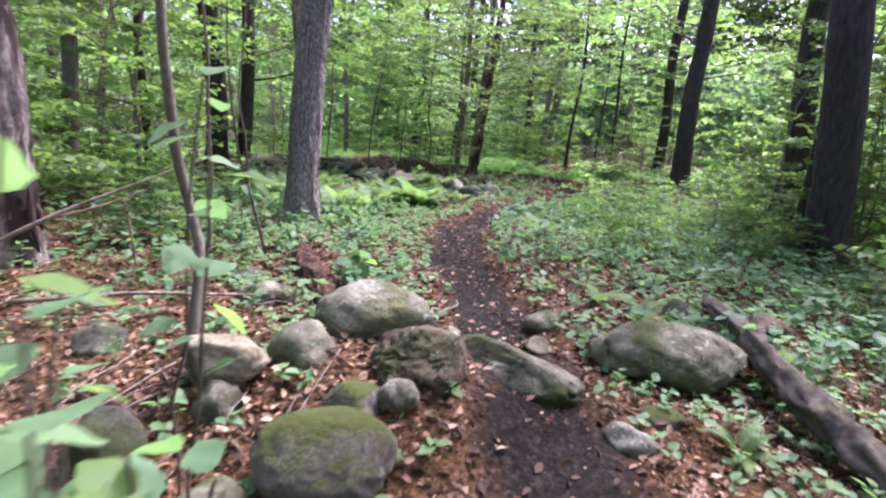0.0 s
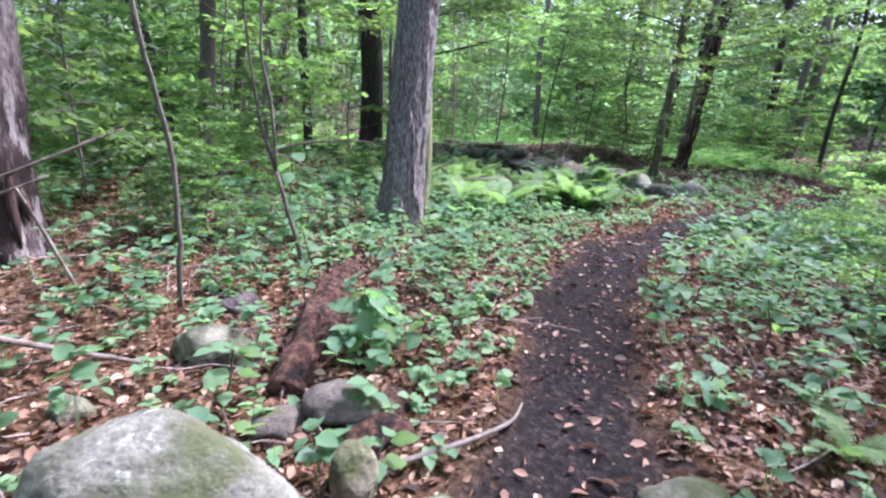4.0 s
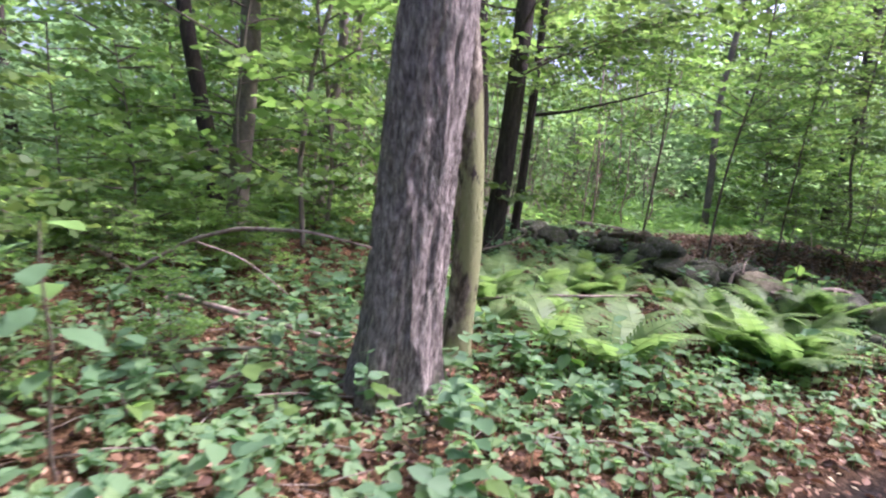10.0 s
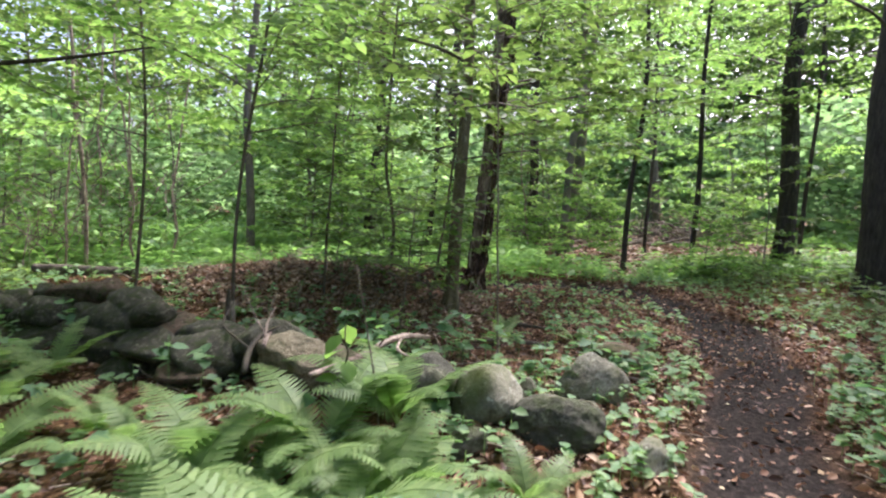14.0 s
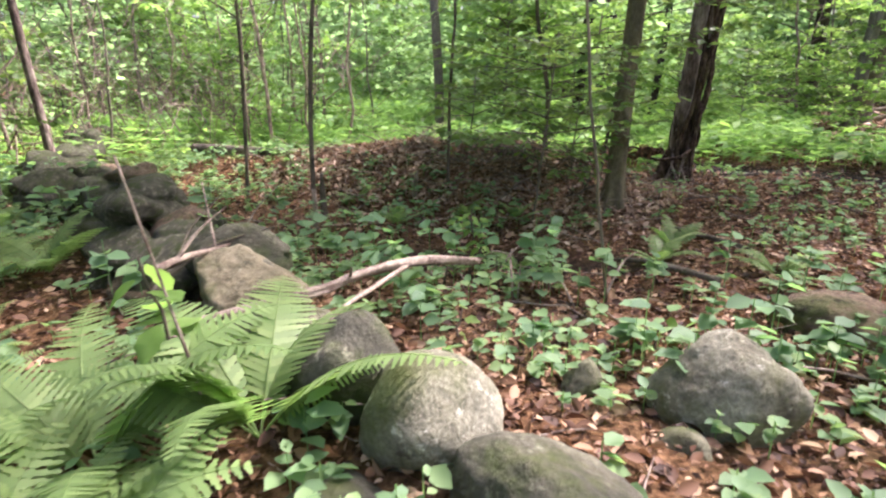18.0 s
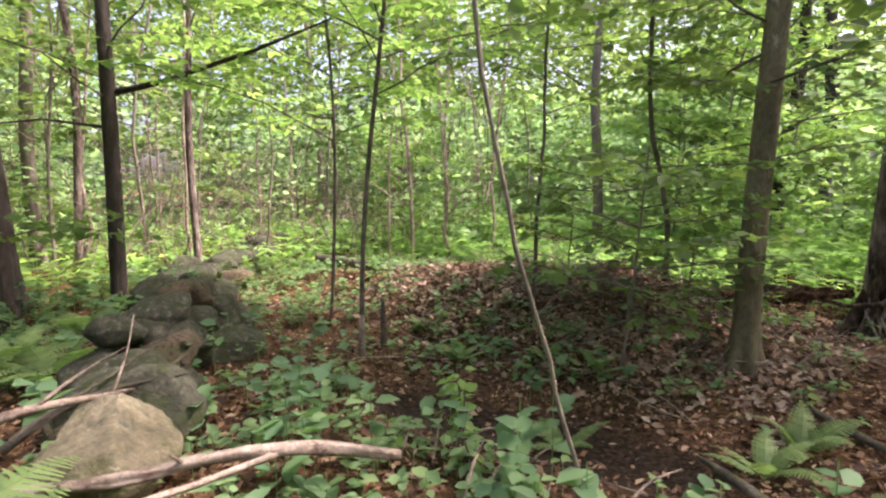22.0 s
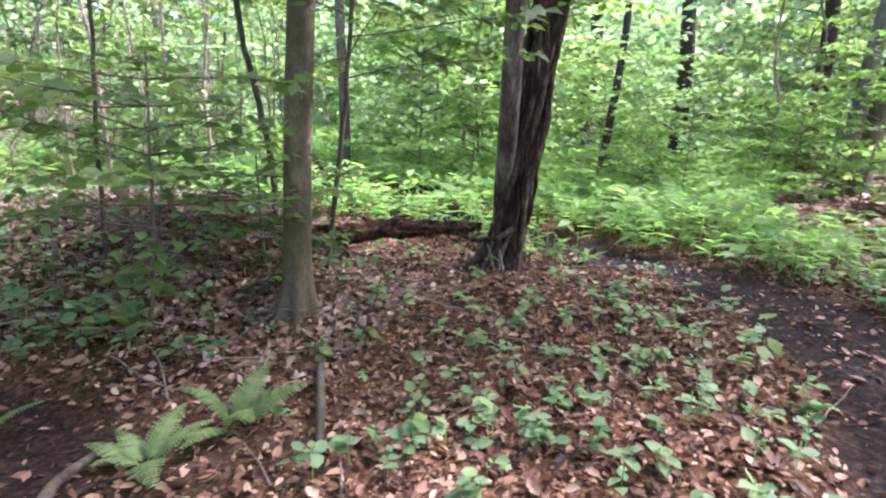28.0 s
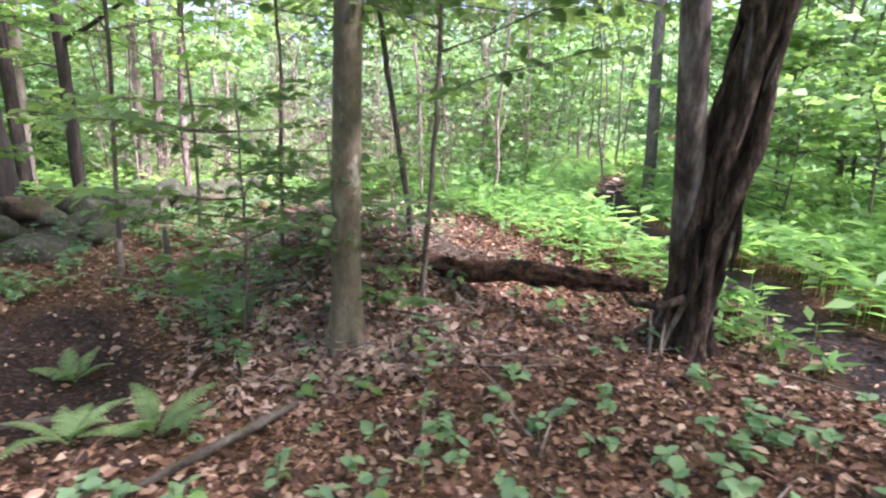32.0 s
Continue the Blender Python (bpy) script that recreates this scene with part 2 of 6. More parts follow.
MOSSY = solid("mossy_stone", [(0.3, (0.091, 0.0845, 0.065)), (0.6, (0.208, 0.189, 0.156))], 3.0, 0.95, 1.0, (1, 1, 1), 12.0, [((0.24, 0.23, 0.2), 12.0, 0.62, 0.7)], 0.03, ((0.07, 0.085, 0.018), 0.16, 0.4))
STONE_DARK = solid("dark_stone", [(0.3, (0.047, 0.048, 0.0343)), (0.55, (0.098, 0.096, 0.0655)), (0.75, (0.235, 0.224, 0.156))], 6.0, 0.9, 1.0, (1, 1, 1), 7.0, [((0.245, 0.25, 0.168), 12.0, 0.6, 0.67), ((0.049, 0.065, 0.0195), 3.4, 0.48, 0.62)], 0.03, ((0.0588, 0.075, 0.0172), 0.46, 0.64))
STONE_TAN = solid("tan_stone", [(0.3, (0.151, 0.127, 0.0755)), (0.55, (0.302, 0.264, 0.168)), (0.75, (0.431, 0.402, 0.266))], 5.0, 0.9, 1.0, (1, 1, 1), 7.0, [((0.0882, 0.1, 0.0351), 3.0, 0.5, 0.64), ((0.049, 0.04, 0.025), 6.0, 0.58, 0.7), ((0.353, 0.34, 0.234), 14.0, 0.63, 0.68)], 0.03)

STONE_PALE = solid("pale_stone", [(0.3, (0.105, 0.1, 0.066)), (0.5, (0.205, 0.2, 0.14)), (0.72, (0.33, 0.325, 0.24))], 6.0, 0.9, 0.9, (1, 1, 1), 8.0, [((0.47, 0.48, 0.38), 16.0, 0.6, 0.66), ((0.1, 0.11, 0.045), 2.6, 0.5, 0.64), ((0.07, 0.062, 0.045), 7.0, 0.6, 0.7)], 0.025)
STONE_BROWN = solid("brown_stone", [(0.3, (0.07, 0.05, 0.03)), (0.52, (0.17, 0.125, 0.08)), (0.74, (0.3, 0.24, 0.165))], 6.0, 0.92, 1.0, (1, 1, 1), 6.0, [((0.08, 0.09, 0.03), 3.0, 0.52, 0.62), ((0.03, 0.022, 0.015), 6.0, 0.57, 0.66), ((0.33, 0.31, 0.24), 15.0, 0.63, 0.68)], 0.04)
STONE_PURPLE = solid("purple_stone", [(0.3, (0.065, 0.05, 0.042)), (0.55, (0.14, 0.112, 0.096)), (0.75, (0.26, 0.22, 0.19))], 7.0, 0.85, 0.9, (1, 1, 1), 6.0, [((0.04, 0.03, 0.028), 5.0, 0.56, 0.66)], 0.03)

# ---- shape helpers ----


def vnoise(x, y, seed=0, period=0):
    """Smooth value noise in the plane, about -1 to 1; period: cells after which it repeats along x."""
    xi, yi = np.floor(x), np.floor(y)
    u, v = x - xi, y - yi
    u, v = u * u * (3 - 2 * u), v * v * (3 - 2 * v)
    xn = xi + 1
    if period:
        xi, xn = xi % period, xn % period

    def h(a, b):
        k = np.sin(a * 127.1 + b * 311.7 + seed * 74.7) * 43758.5453
        return (k - np.floor(k)) * 2 - 1
    return (h(xi, yi) * (1 - u) + h(xn, yi) * u) * (1 - v) + (h(xi, yi + 1) * (1 - u) + h(xn, yi + 1) * u) * v


def mesh_np(name, verts, faces, material, smooth=False):
    """A mesh from arrays; faces all have the same number of corners."""
    me = bpy.data.meshes.new(name)
    verts, faces = np.asarray(verts, np.float32), np.asarray(faces, np.int32)
    n, k = faces.shape
    me.vertices.add(len(verts))
    me.vertices.foreach_set("co", verts.ravel())
    me.loops.add(n * k)
    me.loops.foreach_set("vertex_index", faces.ravel())
    me.polygons.add(n)
    me.polygons.foreach_set("loop_start", np.arange(0, n * k, k, dtype=np.int32))
    if smooth:
        me.polygons.foreach_set("use_smooth", np.ones(n, bool))
    me.materials.append(material)
    me.update(calc_edges=True)
    return me


def part(name, me, parent, label="", m=None):
    """One mesh as a part of a thing; m: its pose within the thing."""
    ob = new(name, me)
    ob.parent = parent
    if m is not None:
        ob.matrix_local = m
    if label:
        ob["label"] = label
    return ob


def join_np(pieces):
    vs, fs, at = [], [], 0
    for v, f in pieces:
        vs.append(v)
        fs.append(np.asarray(f) + at)
        at += len(v)
    return np.concatenate(vs), np.concatenate(fs)


def tube(points, radii, segs=8, bulge=None, cap=True):
    """A tapering tube of quads along points. bulge(angle, along, radius): factor on the radius."""
    p = np.asarray(points, float)
    r = np.broadcast_to(np.asarray(radii, float), (len(p),))
    t = np.gradient(p, axis=0)
    t /= np.linalg.norm(t, axis=1)[:, None] + 1e-9
    ref = np.array([0.0, 1.0, 0.0]) if abs(t[:, 1]).mean() < 0.8 else np.array([1.0, 0.0, 0.0])
    a = np.cross(ref, t)
    a /= np.linalg.norm(a, axis=1)[:, None]
    b = np.cross(t, a)
    ang = np.linspace(0, 2 * np.pi, segs, endpoint=False)
    rr = r[:, None] * np.ones(segs)
    if bulge is not None:
        along = np.r_[0, np.cumsum(np.linalg.norm(np.diff(p, axis=0), axis=1))]
        rr = rr * bulge(ang[None, :], along[:, None], r[:, None])
    v = p[:, None] + rr[..., None] * (np.cos(ang)[None, :, None] * a[:, None] + np.sin(ang)[None, :, None] * b[:, None])
    n = len(p)
    i, j = np.meshgrid(np.arange(n - 1), np.arange(segs), indexing="ij")
    k = (j + 1) % segs
    f = np.stack([i * segs + j, i * segs + k, (i + 1) * segs + k, (i + 1) * segs + j], -1).reshape(-1, 4)
    v = v.reshape(-1, 3)
    if cap:
        c0, c1 = len(v), len(v) + 1
        v = np.concatenate([v, p[:1], p[-1:]])
        jj = np.arange(0, segs - segs % 2, 2)
        lo = np.stack([np.full(len(jj), c0), (jj + 2) % segs, jj + 1, jj], -1)
        hi = np.stack([np.full(len(jj), c1), jj, jj + 1, (jj + 2) % segs], -1) + 0
        hi[:, 1:] += (n - 1) * segs
        f = np.concatenate([f, lo, hi])
    return v, f


def wander(a, b, n, amp, rng, sag=0.0):
    """A crooked line from a to b."""
    a, b = np.array(a, float), np.array(b, float)
    s = np.linspace(0, 1, n)[:, None]
    p = a + (b - a) * s
    w = np.cumsum(rng.normal(0, 1, (n, 3)), 0)
    w -= w[0] + (w[-1] - w[0]) * s
    p += w * amp / max(1, np.sqrt(n))
    p[:, 2:] -= sag * np.sin(np.pi * s)
    return p


LEAF6 = np.array([(0, 0, 0), (0.30, 0.32, 0.07), (0.24, 0.68, 0.05), (0, 1, -0.08), (-0.24, 0.68, 0.05), (-0.30, 0.32, 0.07)])
LEAF6_F = np.array([(0, 1, 2, 3), (0, 3, 4, 5)])
LEAF4 = np.array([(0, 0, 0), (0.28, 0.45, 0.05), (0, 1, -0.05), (-0.28, 0.45, 0.05)])
LEAF4_F = np.array([(0, 1, 2, 3)])


def leaves(pos, along, normal, size, fine=False, wide=1.0):
    """Leaf blades at places, each with its axis, its upper side and its length."""
    tv, tf = (LEAF6, LEAF6_F) if fine else (LEAF4, LEAF4_F)
    along = along / (np.linalg.norm(along, axis=1)[:, None] + 1e-9)
    side = np.cross(along, normal)
    side /= np.linalg.norm(side, axis=1)[:, None] + 1e-9
    up = np.cross(side, along)
    s = np.asarray(size)[:, None, None]
    v = pos[:, None] + s * (tv[None, :, 0:1] * wide * side[:, None] + tv[None, :, 1:2] * along[:, None] + tv[None, :, 2:3] * up[:, None])
    f = tf[None] + (np.arange(len(pos)) * len(tv))[:, None, None]
    return v.reshape(-1, 3), f.reshape(-1, tf.shape[1])


def unit(v):
    return v / (np.linalg.norm(v, axis=-1, keepdims=True) + 1e-9)


def branchwork(rng, limbs, leaf, side_n=7, gap=0.5, flat=0.42, side_len=0.42, side_wood=True):
    """Limbs given as point rows carry side twigs with alternate leaves. Returns wood pieces and leaf arrays."""
    wood, P, A, N, S = [], [], [], [], []
    for pts, rad in limbs:
        pts = np.asarray(pts, float)
        wood.append(tube(pts, np.linspace(rad, rad * 0.35, len(pts)), 4, cap=False))
        length = np.linalg.norm(np.diff(pts, axis=0), axis=1).sum()
        twigs = [(pts[len(pts) // 2], pts[-1], 1)]
        for k in range(side_n):
            s = 0.28 + 0.7 * (k + rng.random() * 0.6) / side_n
            q = s * (len(pts) - 1)
            i = min(int(q), len(pts) - 2)
            base = pts[i] + (pts[i + 1] - pts[i]) * (q - i)
            d = unit(pts[i + 1] - pts[i])
            left = unit(np.cross((0, 0, 1), d)) * (1 if k % 2 else -1)
            tip = base + (d * 0.6 + left * 0.8 + np.array((0, 0, rng.normal(0, 0.12)))) * length * side_len * (1.15 - s * 0.6)
            twigs.append((base, tip, 0))
        for base, tip, main in twigs:
            d = tip - base
            ln = np.linalg.norm(d) + 1e-6
            d /= ln
            if not main and side_wood:
                wood.append(tube([base, (base + tip) / 2 + (0, 0, 0.01), tip], [rad * 0.3, rad * 0.22, rad * 0.1], 3, cap=False))
            n = max(3, int(ln / (leaf * gap)))
            t = (np.arange(n) + 0.6) / n
            left = unit(np.cross((0, 0, 1), d))
            sg = np.where(np.arange(n) % 2, 1, -1)[:, None]
            P.append(base + d * (t * ln)[:, None] + rng.normal(0, leaf * 0.12, (n, 3)))
            A.append(d * 0.65 + left * sg * 0.85 + rng.normal(0, 0.22, (n, 3)) - (0, 0, 0.18))
            N.append(np.array((0, 0, 1.0)) + rng.normal(0, flat, (n, 3)) + d * rng.normal(0.15, 0.2))
            S.append(leaf * rng.uniform(0.65, 1.2, n))
    return wood, tuple(np.concatenate(q) for q in (P, A, N, S))


# ---- the lie of the land ----
TRAIL = np.array([(0.9, -6.0), (0.62, 0.5), (0.56, 2.3), (0.48, 3.5), (0.37, 4.4), (0.25, 5.4), (0.13, 6.3), (0.1, 7.2), (0.2, 8.2), (0.42, 9.2), (0.85, 10.2), (1.65, 11.8), (2.65, 13.4), (3.3, 15.2), (3.25, 16.6), (2.8, 17.65), (2.0, 18.4), (1.2, 18.75), (0.5, 18.95), (-1.2, 19.4), (-3.2, 20.1), (-7.0, 23.0), (-13.0, 30.0)])
WALKED = np.array([(0, 0), (0.35, 1.6), (0.8, 2.8), (0.55, 3.5), (0.0, 4.7), (-0.2, 6.2), (-0.6, 7.4), (-0.4, 8.8), (0.05, 9.5), (0.6, 10.4), (0.55, 10.9), (1.0, 11.7), (1.3, 11.9), (1.9, 12.6), (2.45, 13.6), (2.8, 14.4), (3.15, 15.3)])
SPUR = np.array([(3.6, 19.0), (4.4, 21.0), (5.6, 24.0), (9.0, 34.0)])


def off_line(x, y, line):
    d = np.full(np.shape(x), 1e9)
    for (ax, ay), (bx, by) in zip(line[:-1], line[1:]):
        ux, uy = bx - ax, by - ay
        s = np.clip(((x - ax) * ux + (y - ay) * uy) / (ux * ux + uy * uy), 0, 1)
        d = np.minimum(d, np.hypot(x - ax - s * ux, y - ay - s * uy))
    return d


def trail_share(x, y):
    """1 on the bare trail, 0 off it, with a ragged edge."""
    w = 0.33 + 0.07 * hump(x, y, 0.1, 7.2, 3.0, 1.8) + 0.1 * vnoise(x * 1.7, y * 1.7, 4) + 0.05 * vnoise(x * 5, y * 5, 9) + 0.1 * np.clip((y - 11) / 3, 0, 1) - 0.13 * np.clip((y - 17.5) / 1.5, 0, 1) * (x < 2.2)
    a = np.clip((w + 0.12 - off_line(x, y, TRAIL)) / 0.2, 0, 1)
    b = np.clip((w + 0.02 - off_line(x, y, SPUR)) / 0.25, 0, 1) * 0.7
    c = np.clip(2.3 * hump(x, y, -0.5, 14.2, 1.3, 0.55, 15) - 0.5 + 0.3 * vnoise(x * 3, y * 3, 12), 0, 0.85)
    return np.maximum(np.maximum(a, b), c)


def hump(x, y, cx, cy, a, b, turn=0.0):
    c, s = math.cos(radians(turn)), math.sin(radians(turn))
    u, v = (x - cx) * c + (y - cy) * s, -(x - cx) * s + (y - cy) * c
    return np.exp(-(u / a) ** 2 - (v / b) ** 2)


def land(x, y):
    x, y = np.asarray(x, float), np.asarray(y, float)
    z = 0.05 * vnoise(x * 0.4, y * 0.4, 1) + 0.03 * vnoise(x * 1.1, y * 1.1, 2) + 0.012 * vnoise(x * 3.1, y * 3.1, 3)
    z += (0.42 + 0.12 * vnoise(x * 1.7, y * 1.7, 7) + 0.05 * vnoise(x * 4.3, y * 4.3, 8)) * hump(x, y, -1.4, 16.2, 1.6, 0.7, 5) - 0.16 * hump(x, y, -0.7, 14.3, 1.0, 0.5, 15) - 0.14 * hump(x, y, -1.5, 15.1, 1.0, 0.5, 6)
    z -= 0.12 * hump(x, y, 0.3, 15.8, 1.1, 1.3) + 0.12 * hump(x, y, 0.7, 18.0, 1.0, 0.9)
    z += 0.3 * hump(x, y, -0.6, 2.85, 1.3, 0.65) - 0.05 * trail_share(x, y) - 0.06 * hump(x, y, -1.5, 4.8, 1.0, 0.8)
    z += 0.26 * hump(x, y, -4.0, 15.95, 1.7, 0.6, 4)
    z += 0.28 * hump(x, y, -5.6, 8.0, 0.55, 3.4, -4)
    z += 0.07 * hump(x, y, -3.0, 13.1, 3.2, 0.6, -25) + 0.12 * hump(x, y, -0.3, 11.8, 1.1, 0.5)
    z += 0.3 * np.clip((x - 2.5) / 5, 0, 1) * np.clip((y - 14) / 6, 0, 1)
    r = np.hypot(x - 0.0, y - 10.0)
    return z + 0.6 * np.clip((r - 22) / 40, 0, 1) ** 1.5


def axis_steps(lo, hi, fine, far):
    mid = np.arange(lo, hi + fine / 2, fine)
    out = [1.0]
    while sum(out) < far:
        out.append(out[-1] * 1.35)
    g = np.cumsum(out)
    return np.r_[lo - g[::-1], mid, hi + g]


gx, gy = axis_steps(-9, 9, 0.11, 260), axis_steps(-4, 27, 0.12, 260)
GX, GY = np.meshgrid(gx, gy, indexing="ij")
GV = np.stack([GX, GY, land(GX, GY)], -1).reshape(-1, 3)
ii, jj = np.meshgrid(np.arange(len(gx) - 1), np.arange(len(gy) - 1), indexing="ij")
GF = np.stack([ii * len(gy) + jj, (ii + 1) * len(gy) + jj, (ii + 1) * len(gy) + jj + 1, ii * len(gy) + jj + 1], -1).reshape(-1, 4)

m, n, l, p = nodes_of("forest_floor")
tc = n.new("ShaderNodeTexCoord")
a = noise_tex(n, l, tc.outputs["Object"], 1.3, 6, 0.65)
b = noise_tex(n, l, tc.outputs["Object"], 28.0, 8, 0.7)
r1 = ramp(n, [(0.36, (0.029, 0.018, 0.01)), (0.5, (0.098, 0.057, 0.031)), (0.64, (0.196, 0.122, 0.07))])
l.new(b.outputs["Fac"], r1.inputs[0])
r1b = ramp(n, [(0.35, (0.7, 0.75, 0.65)), (0.65, (1.2, 1.1, 1.0))])
l.new(a.outputs["Fac"], r1b.inputs[0])
duff = mixed(n, l, 1.0, r1.outputs[0], r1b.outputs[0], "MULTIPLY")
r2 = ramp(n, [(0.33, (0.008, 0.0068, 0.006)), (0.52, (0.021, 0.0175, 0.0145)), (0.72, (0.066, 0.053, 0.043))])
l.new(b.outputs["Fac"], r2.inputs[0])
at_ = n.new("ShaderNodeAttribute")
at_.attribute_name = "bare_soil"
l.new(mixed(n, l, at_.outputs["Fac"], duff, r2.outputs[0]), p.inputs["Base Color"])
p.inputs["Roughness"].default_value, p.inputs["Specular IOR Level"].default_value = 1.0, 0.05
bp = n.new("ShaderNodeBump")
bp.inputs["Strength"].default_value, bp.inputs["Distance"].default_value = 0.9, 0.03
l.new(b.outputs["Fac"], bp.inputs["Height"])
l.new(bp.outputs[0], p.inputs["Normal"])
FLOOR = m
gm = mesh_np("ground", GV, GF, FLOOR, True)
soil = gm.attributes.new("bare_soil", "FLOAT", "POINT")
soil.data.foreach_set("value", trail_share(GX, GY).ravel().astype(np.float32))
tagged(new("ground", gm), "uneven woodland floor of brown leaf duff with a dark trodden trail", "ground", kind="structure")


def gz(x, y):
    return float(land(np.array([x]), np.array([y]))[0])


def on(x, y, up=0.0):
    return (x, y, gz(x, y) + up)


# ---- trees ----


def trunk_mesh(name, r, h, lean, material, rng, segs=16, ridge=0.06, ridges=9, flare=0.6, roots=4, bend=0.03, top=0.35, step=0.25):
    """An upright trunk with a flared foot; lean: metres sideways per metre up."""
    z = np.r_[np.arange(-0.12, 0.6, 0.07), np.arange(0.6, min(h, 4.4), step), np.linspace(min(h, 4.4), h, 8)[1:]] if h > 1 else np.arange(-0.1, h, 0.05)
    ph = rng.uniform(0, 7, 6)
    cx = lean[0] * z + bend * (np.sin(z * 0.9 + ph[0]) - np.sin(ph[0])) * np.clip(z, 0, 3)
    cy = lean[1] * z + bend * (np.sin(z * 0.8 + ph[1]) - np.sin(ph[1])) * np.clip(z, 0, 3)
    rad = r * (1 - (1 - top) * np.clip(z, 0, None) / h)

    def bulge(ang, s, rr):
        zz = s - 0.12
        foot = flare * np.exp(-np.clip(zz, 0, None) / (0.9 * r + 0.05)) * (0.55 + 0.45 * np.cos(roots * ang + ph[2] + 0.6 * np.sin(ang + ph[3])))
        turn = ang / (2 * np.pi)
        u = turn * ridges + 0.7 * vnoise(turn * 8, s * 2.6, 4, 8) + 0.4 * vnoise(turn * 12, s * 7.0, 8, 12)
        furrow = 1 - 2.2 * np.abs(vnoise(u, s * 3.2 / max(r, 0.1) * 0.2, 5, ridges))
        fine = vnoise(u * 3, s * 16.0, 6, ridges * 3)
        return 1 + foot + ridge * (0.7 * furrow + 0.45 * fine)

    v, f = tube(np.stack([cx, cy, z], -1), rad, segs, bulge)
    return mesh_np(name, v, f, material, True), (lambda q: np.array([np.interp(q, z, cx), np.interp(q, z, cy), q]))


def tree(x, y, r, h, lean, material, label, seed, crown=None, group="", category="tree", name="tree", **kw):
    """A tree of its own: trunk, and where asked limbs with leaves. crown: (lowest, highest, limbs, reach, leaf, leaf material)."""
    rng = np.random.default_rng(seed)
    ob = tagged(new(name), label, category, group)
    ob.location = (x, y, gz(x, y))
    me, mid = trunk_mesh("trunk", r, h, lean, material, rng, **kw)
    part("trunk", me, ob)
    if crown:
        lo, hi, n_l, reach, leaf, lm = crown[:6]
        if lo >= 4:
            leaf = leaf * 1.25
        az0 = rng.uniform(0, 6.28)
        limbs = []
        for k in range(n_l):
            z = lo + (hi - lo) * (k + rng.random()) / n_l
            az = az0 + k * 2.4 + rng.normal(0, 0.3)
            if len(crown) > 6:
                az = radians(crown[6]) + rng.normal(0, 0.8)
            ln = reach * rng.uniform(0.6, 1.15) * (1.05 - 0.55 * (z - lo) / (hi - lo + 0.01))
            st = mid(z)
            en = st + np.array([math.cos(az) * ln, math.sin(az) * ln, ln * rng.uniform(0.0, 0.35)])
            limbs.append((wander(st, en, 7, ln * 0.05, rng, -0.06 * ln), max(0.005, (0.005 if lo < 3 else 0.008) * ln)))
        low = lo < 3
        wood, (P, A, N, S) = branchwork(rng, limbs, leaf, side_wood=low)
        v, f = join_np(wood)
        tagged(part("branchwork", mesh_np("branchwork", v, f, TWIG), ob), kind="stuff")
        v, f = leaves(P, A, N, S, low)
        tagged(part("foliage", mesh_np("foliage", v, f, lm), ob), kind="stuff")
    return ob


# the trees beside the walk
tree(-2.11, 7.72, 0.215, 15, (0.045, 0.0), BARK_RIDGE, "old tree with grey deeply furrowed bark beside the trail", 1, (5.5, 14, 10, 3.0, 0.12, GREEN), segs=168, ridge=0.1, ridges=30, flare=0.5, roots=5, step=0.035)
tree(-2.2, 8.38, 0.095, 11, (0.05, 0.02), BARK_PATCH, "crooked tree with peeling mossy patched bark behind the furrowed one", 2, (5.0, 10, 5, 2.0, 0.12, GREEN), segs=24, ridge=0.1, ridges=5, bend=0.05)
tree(-5.28, 12.4, 0.23, 15, (0.005, 0.0), BARK_DARK, "tall tree with dark brown bark beside the stone wall", 3, (5.5, 14, 9, 3.0, 0.12, GREEN), segs=28, ridge=0.05, ridges=16)
dt = tree(-4.66, 12.27, 0.15, 14, (0.045, 0.01), BARK_DARK, "dark slanting tree growing close beside another", 4, (5.0, 13, 8, 2.8, 0.12, BRIGHT), segs=24, ridge=0.05, ridges=14)
slim = tree(0.08, 15.83, 0.085, 11, (0.012, 0.0), BARK_OLIVE, "slim tree with smooth olive-grey bark on the leafy mound", 5, (3.1, 9, 14, 2.3, 0.11, BRIGHT), segs=28, ridge=0.02, ridges=5, flare=1.0, roots=5, bend=0.015, step=0.1)
vt = tree(0.55, 17.88, 0.118, 13, (0.096, 0.088), BARK_FLAKY, "two-stemmed tree with dark bark wrapped in ropy vines", 6, (5.6, 12, 8, 2.8, 0.12, GREEN), segs=84, ridge=0.28, ridges=13, flare=1.7, roots=6, bend=0.012, step=0.05)
ts = tree(-2.18, 14.28, 0.02, 6.5, (0.0, 0.0), TWIG, "thin dark sapling with a pale bare foot", 7, (1.9, 6, 38, 1.8, 0.11, BRIGHT), segs=8, ridge=0.03, bend=0.055, flare=0.2, category="sapling", name="sapling")
bt = tree(-3.95, 4.85, 0.225, 12, (-0.005, 0.03), BARK_DEAD, "broad dead tree with weathered purple-brown barkless trunk", 8, None, segs=56, ridge=0.15, ridges=11, flare=0.5, roots=5, step=0.1)
lt = tree(-5.0, 13.38, 0.078, 9, (0.025, 0.02), BARK_DARK, "slim dark tree standing at the stone wall", 9, (1.9, 6.5, 30, 2.4, 0.11, BRIGHT), segs=14, bend=0.008)
tree(-3.42, 14.85, 0.02, 5.5, (0.05, 0.03), TWIG, "thin curving sapling by the stone wall", 10, (1.6, 5, 26, 1.6, 0.11, BRIGHT), segs=7, category="sapling", name="sapling", flare=0.2)

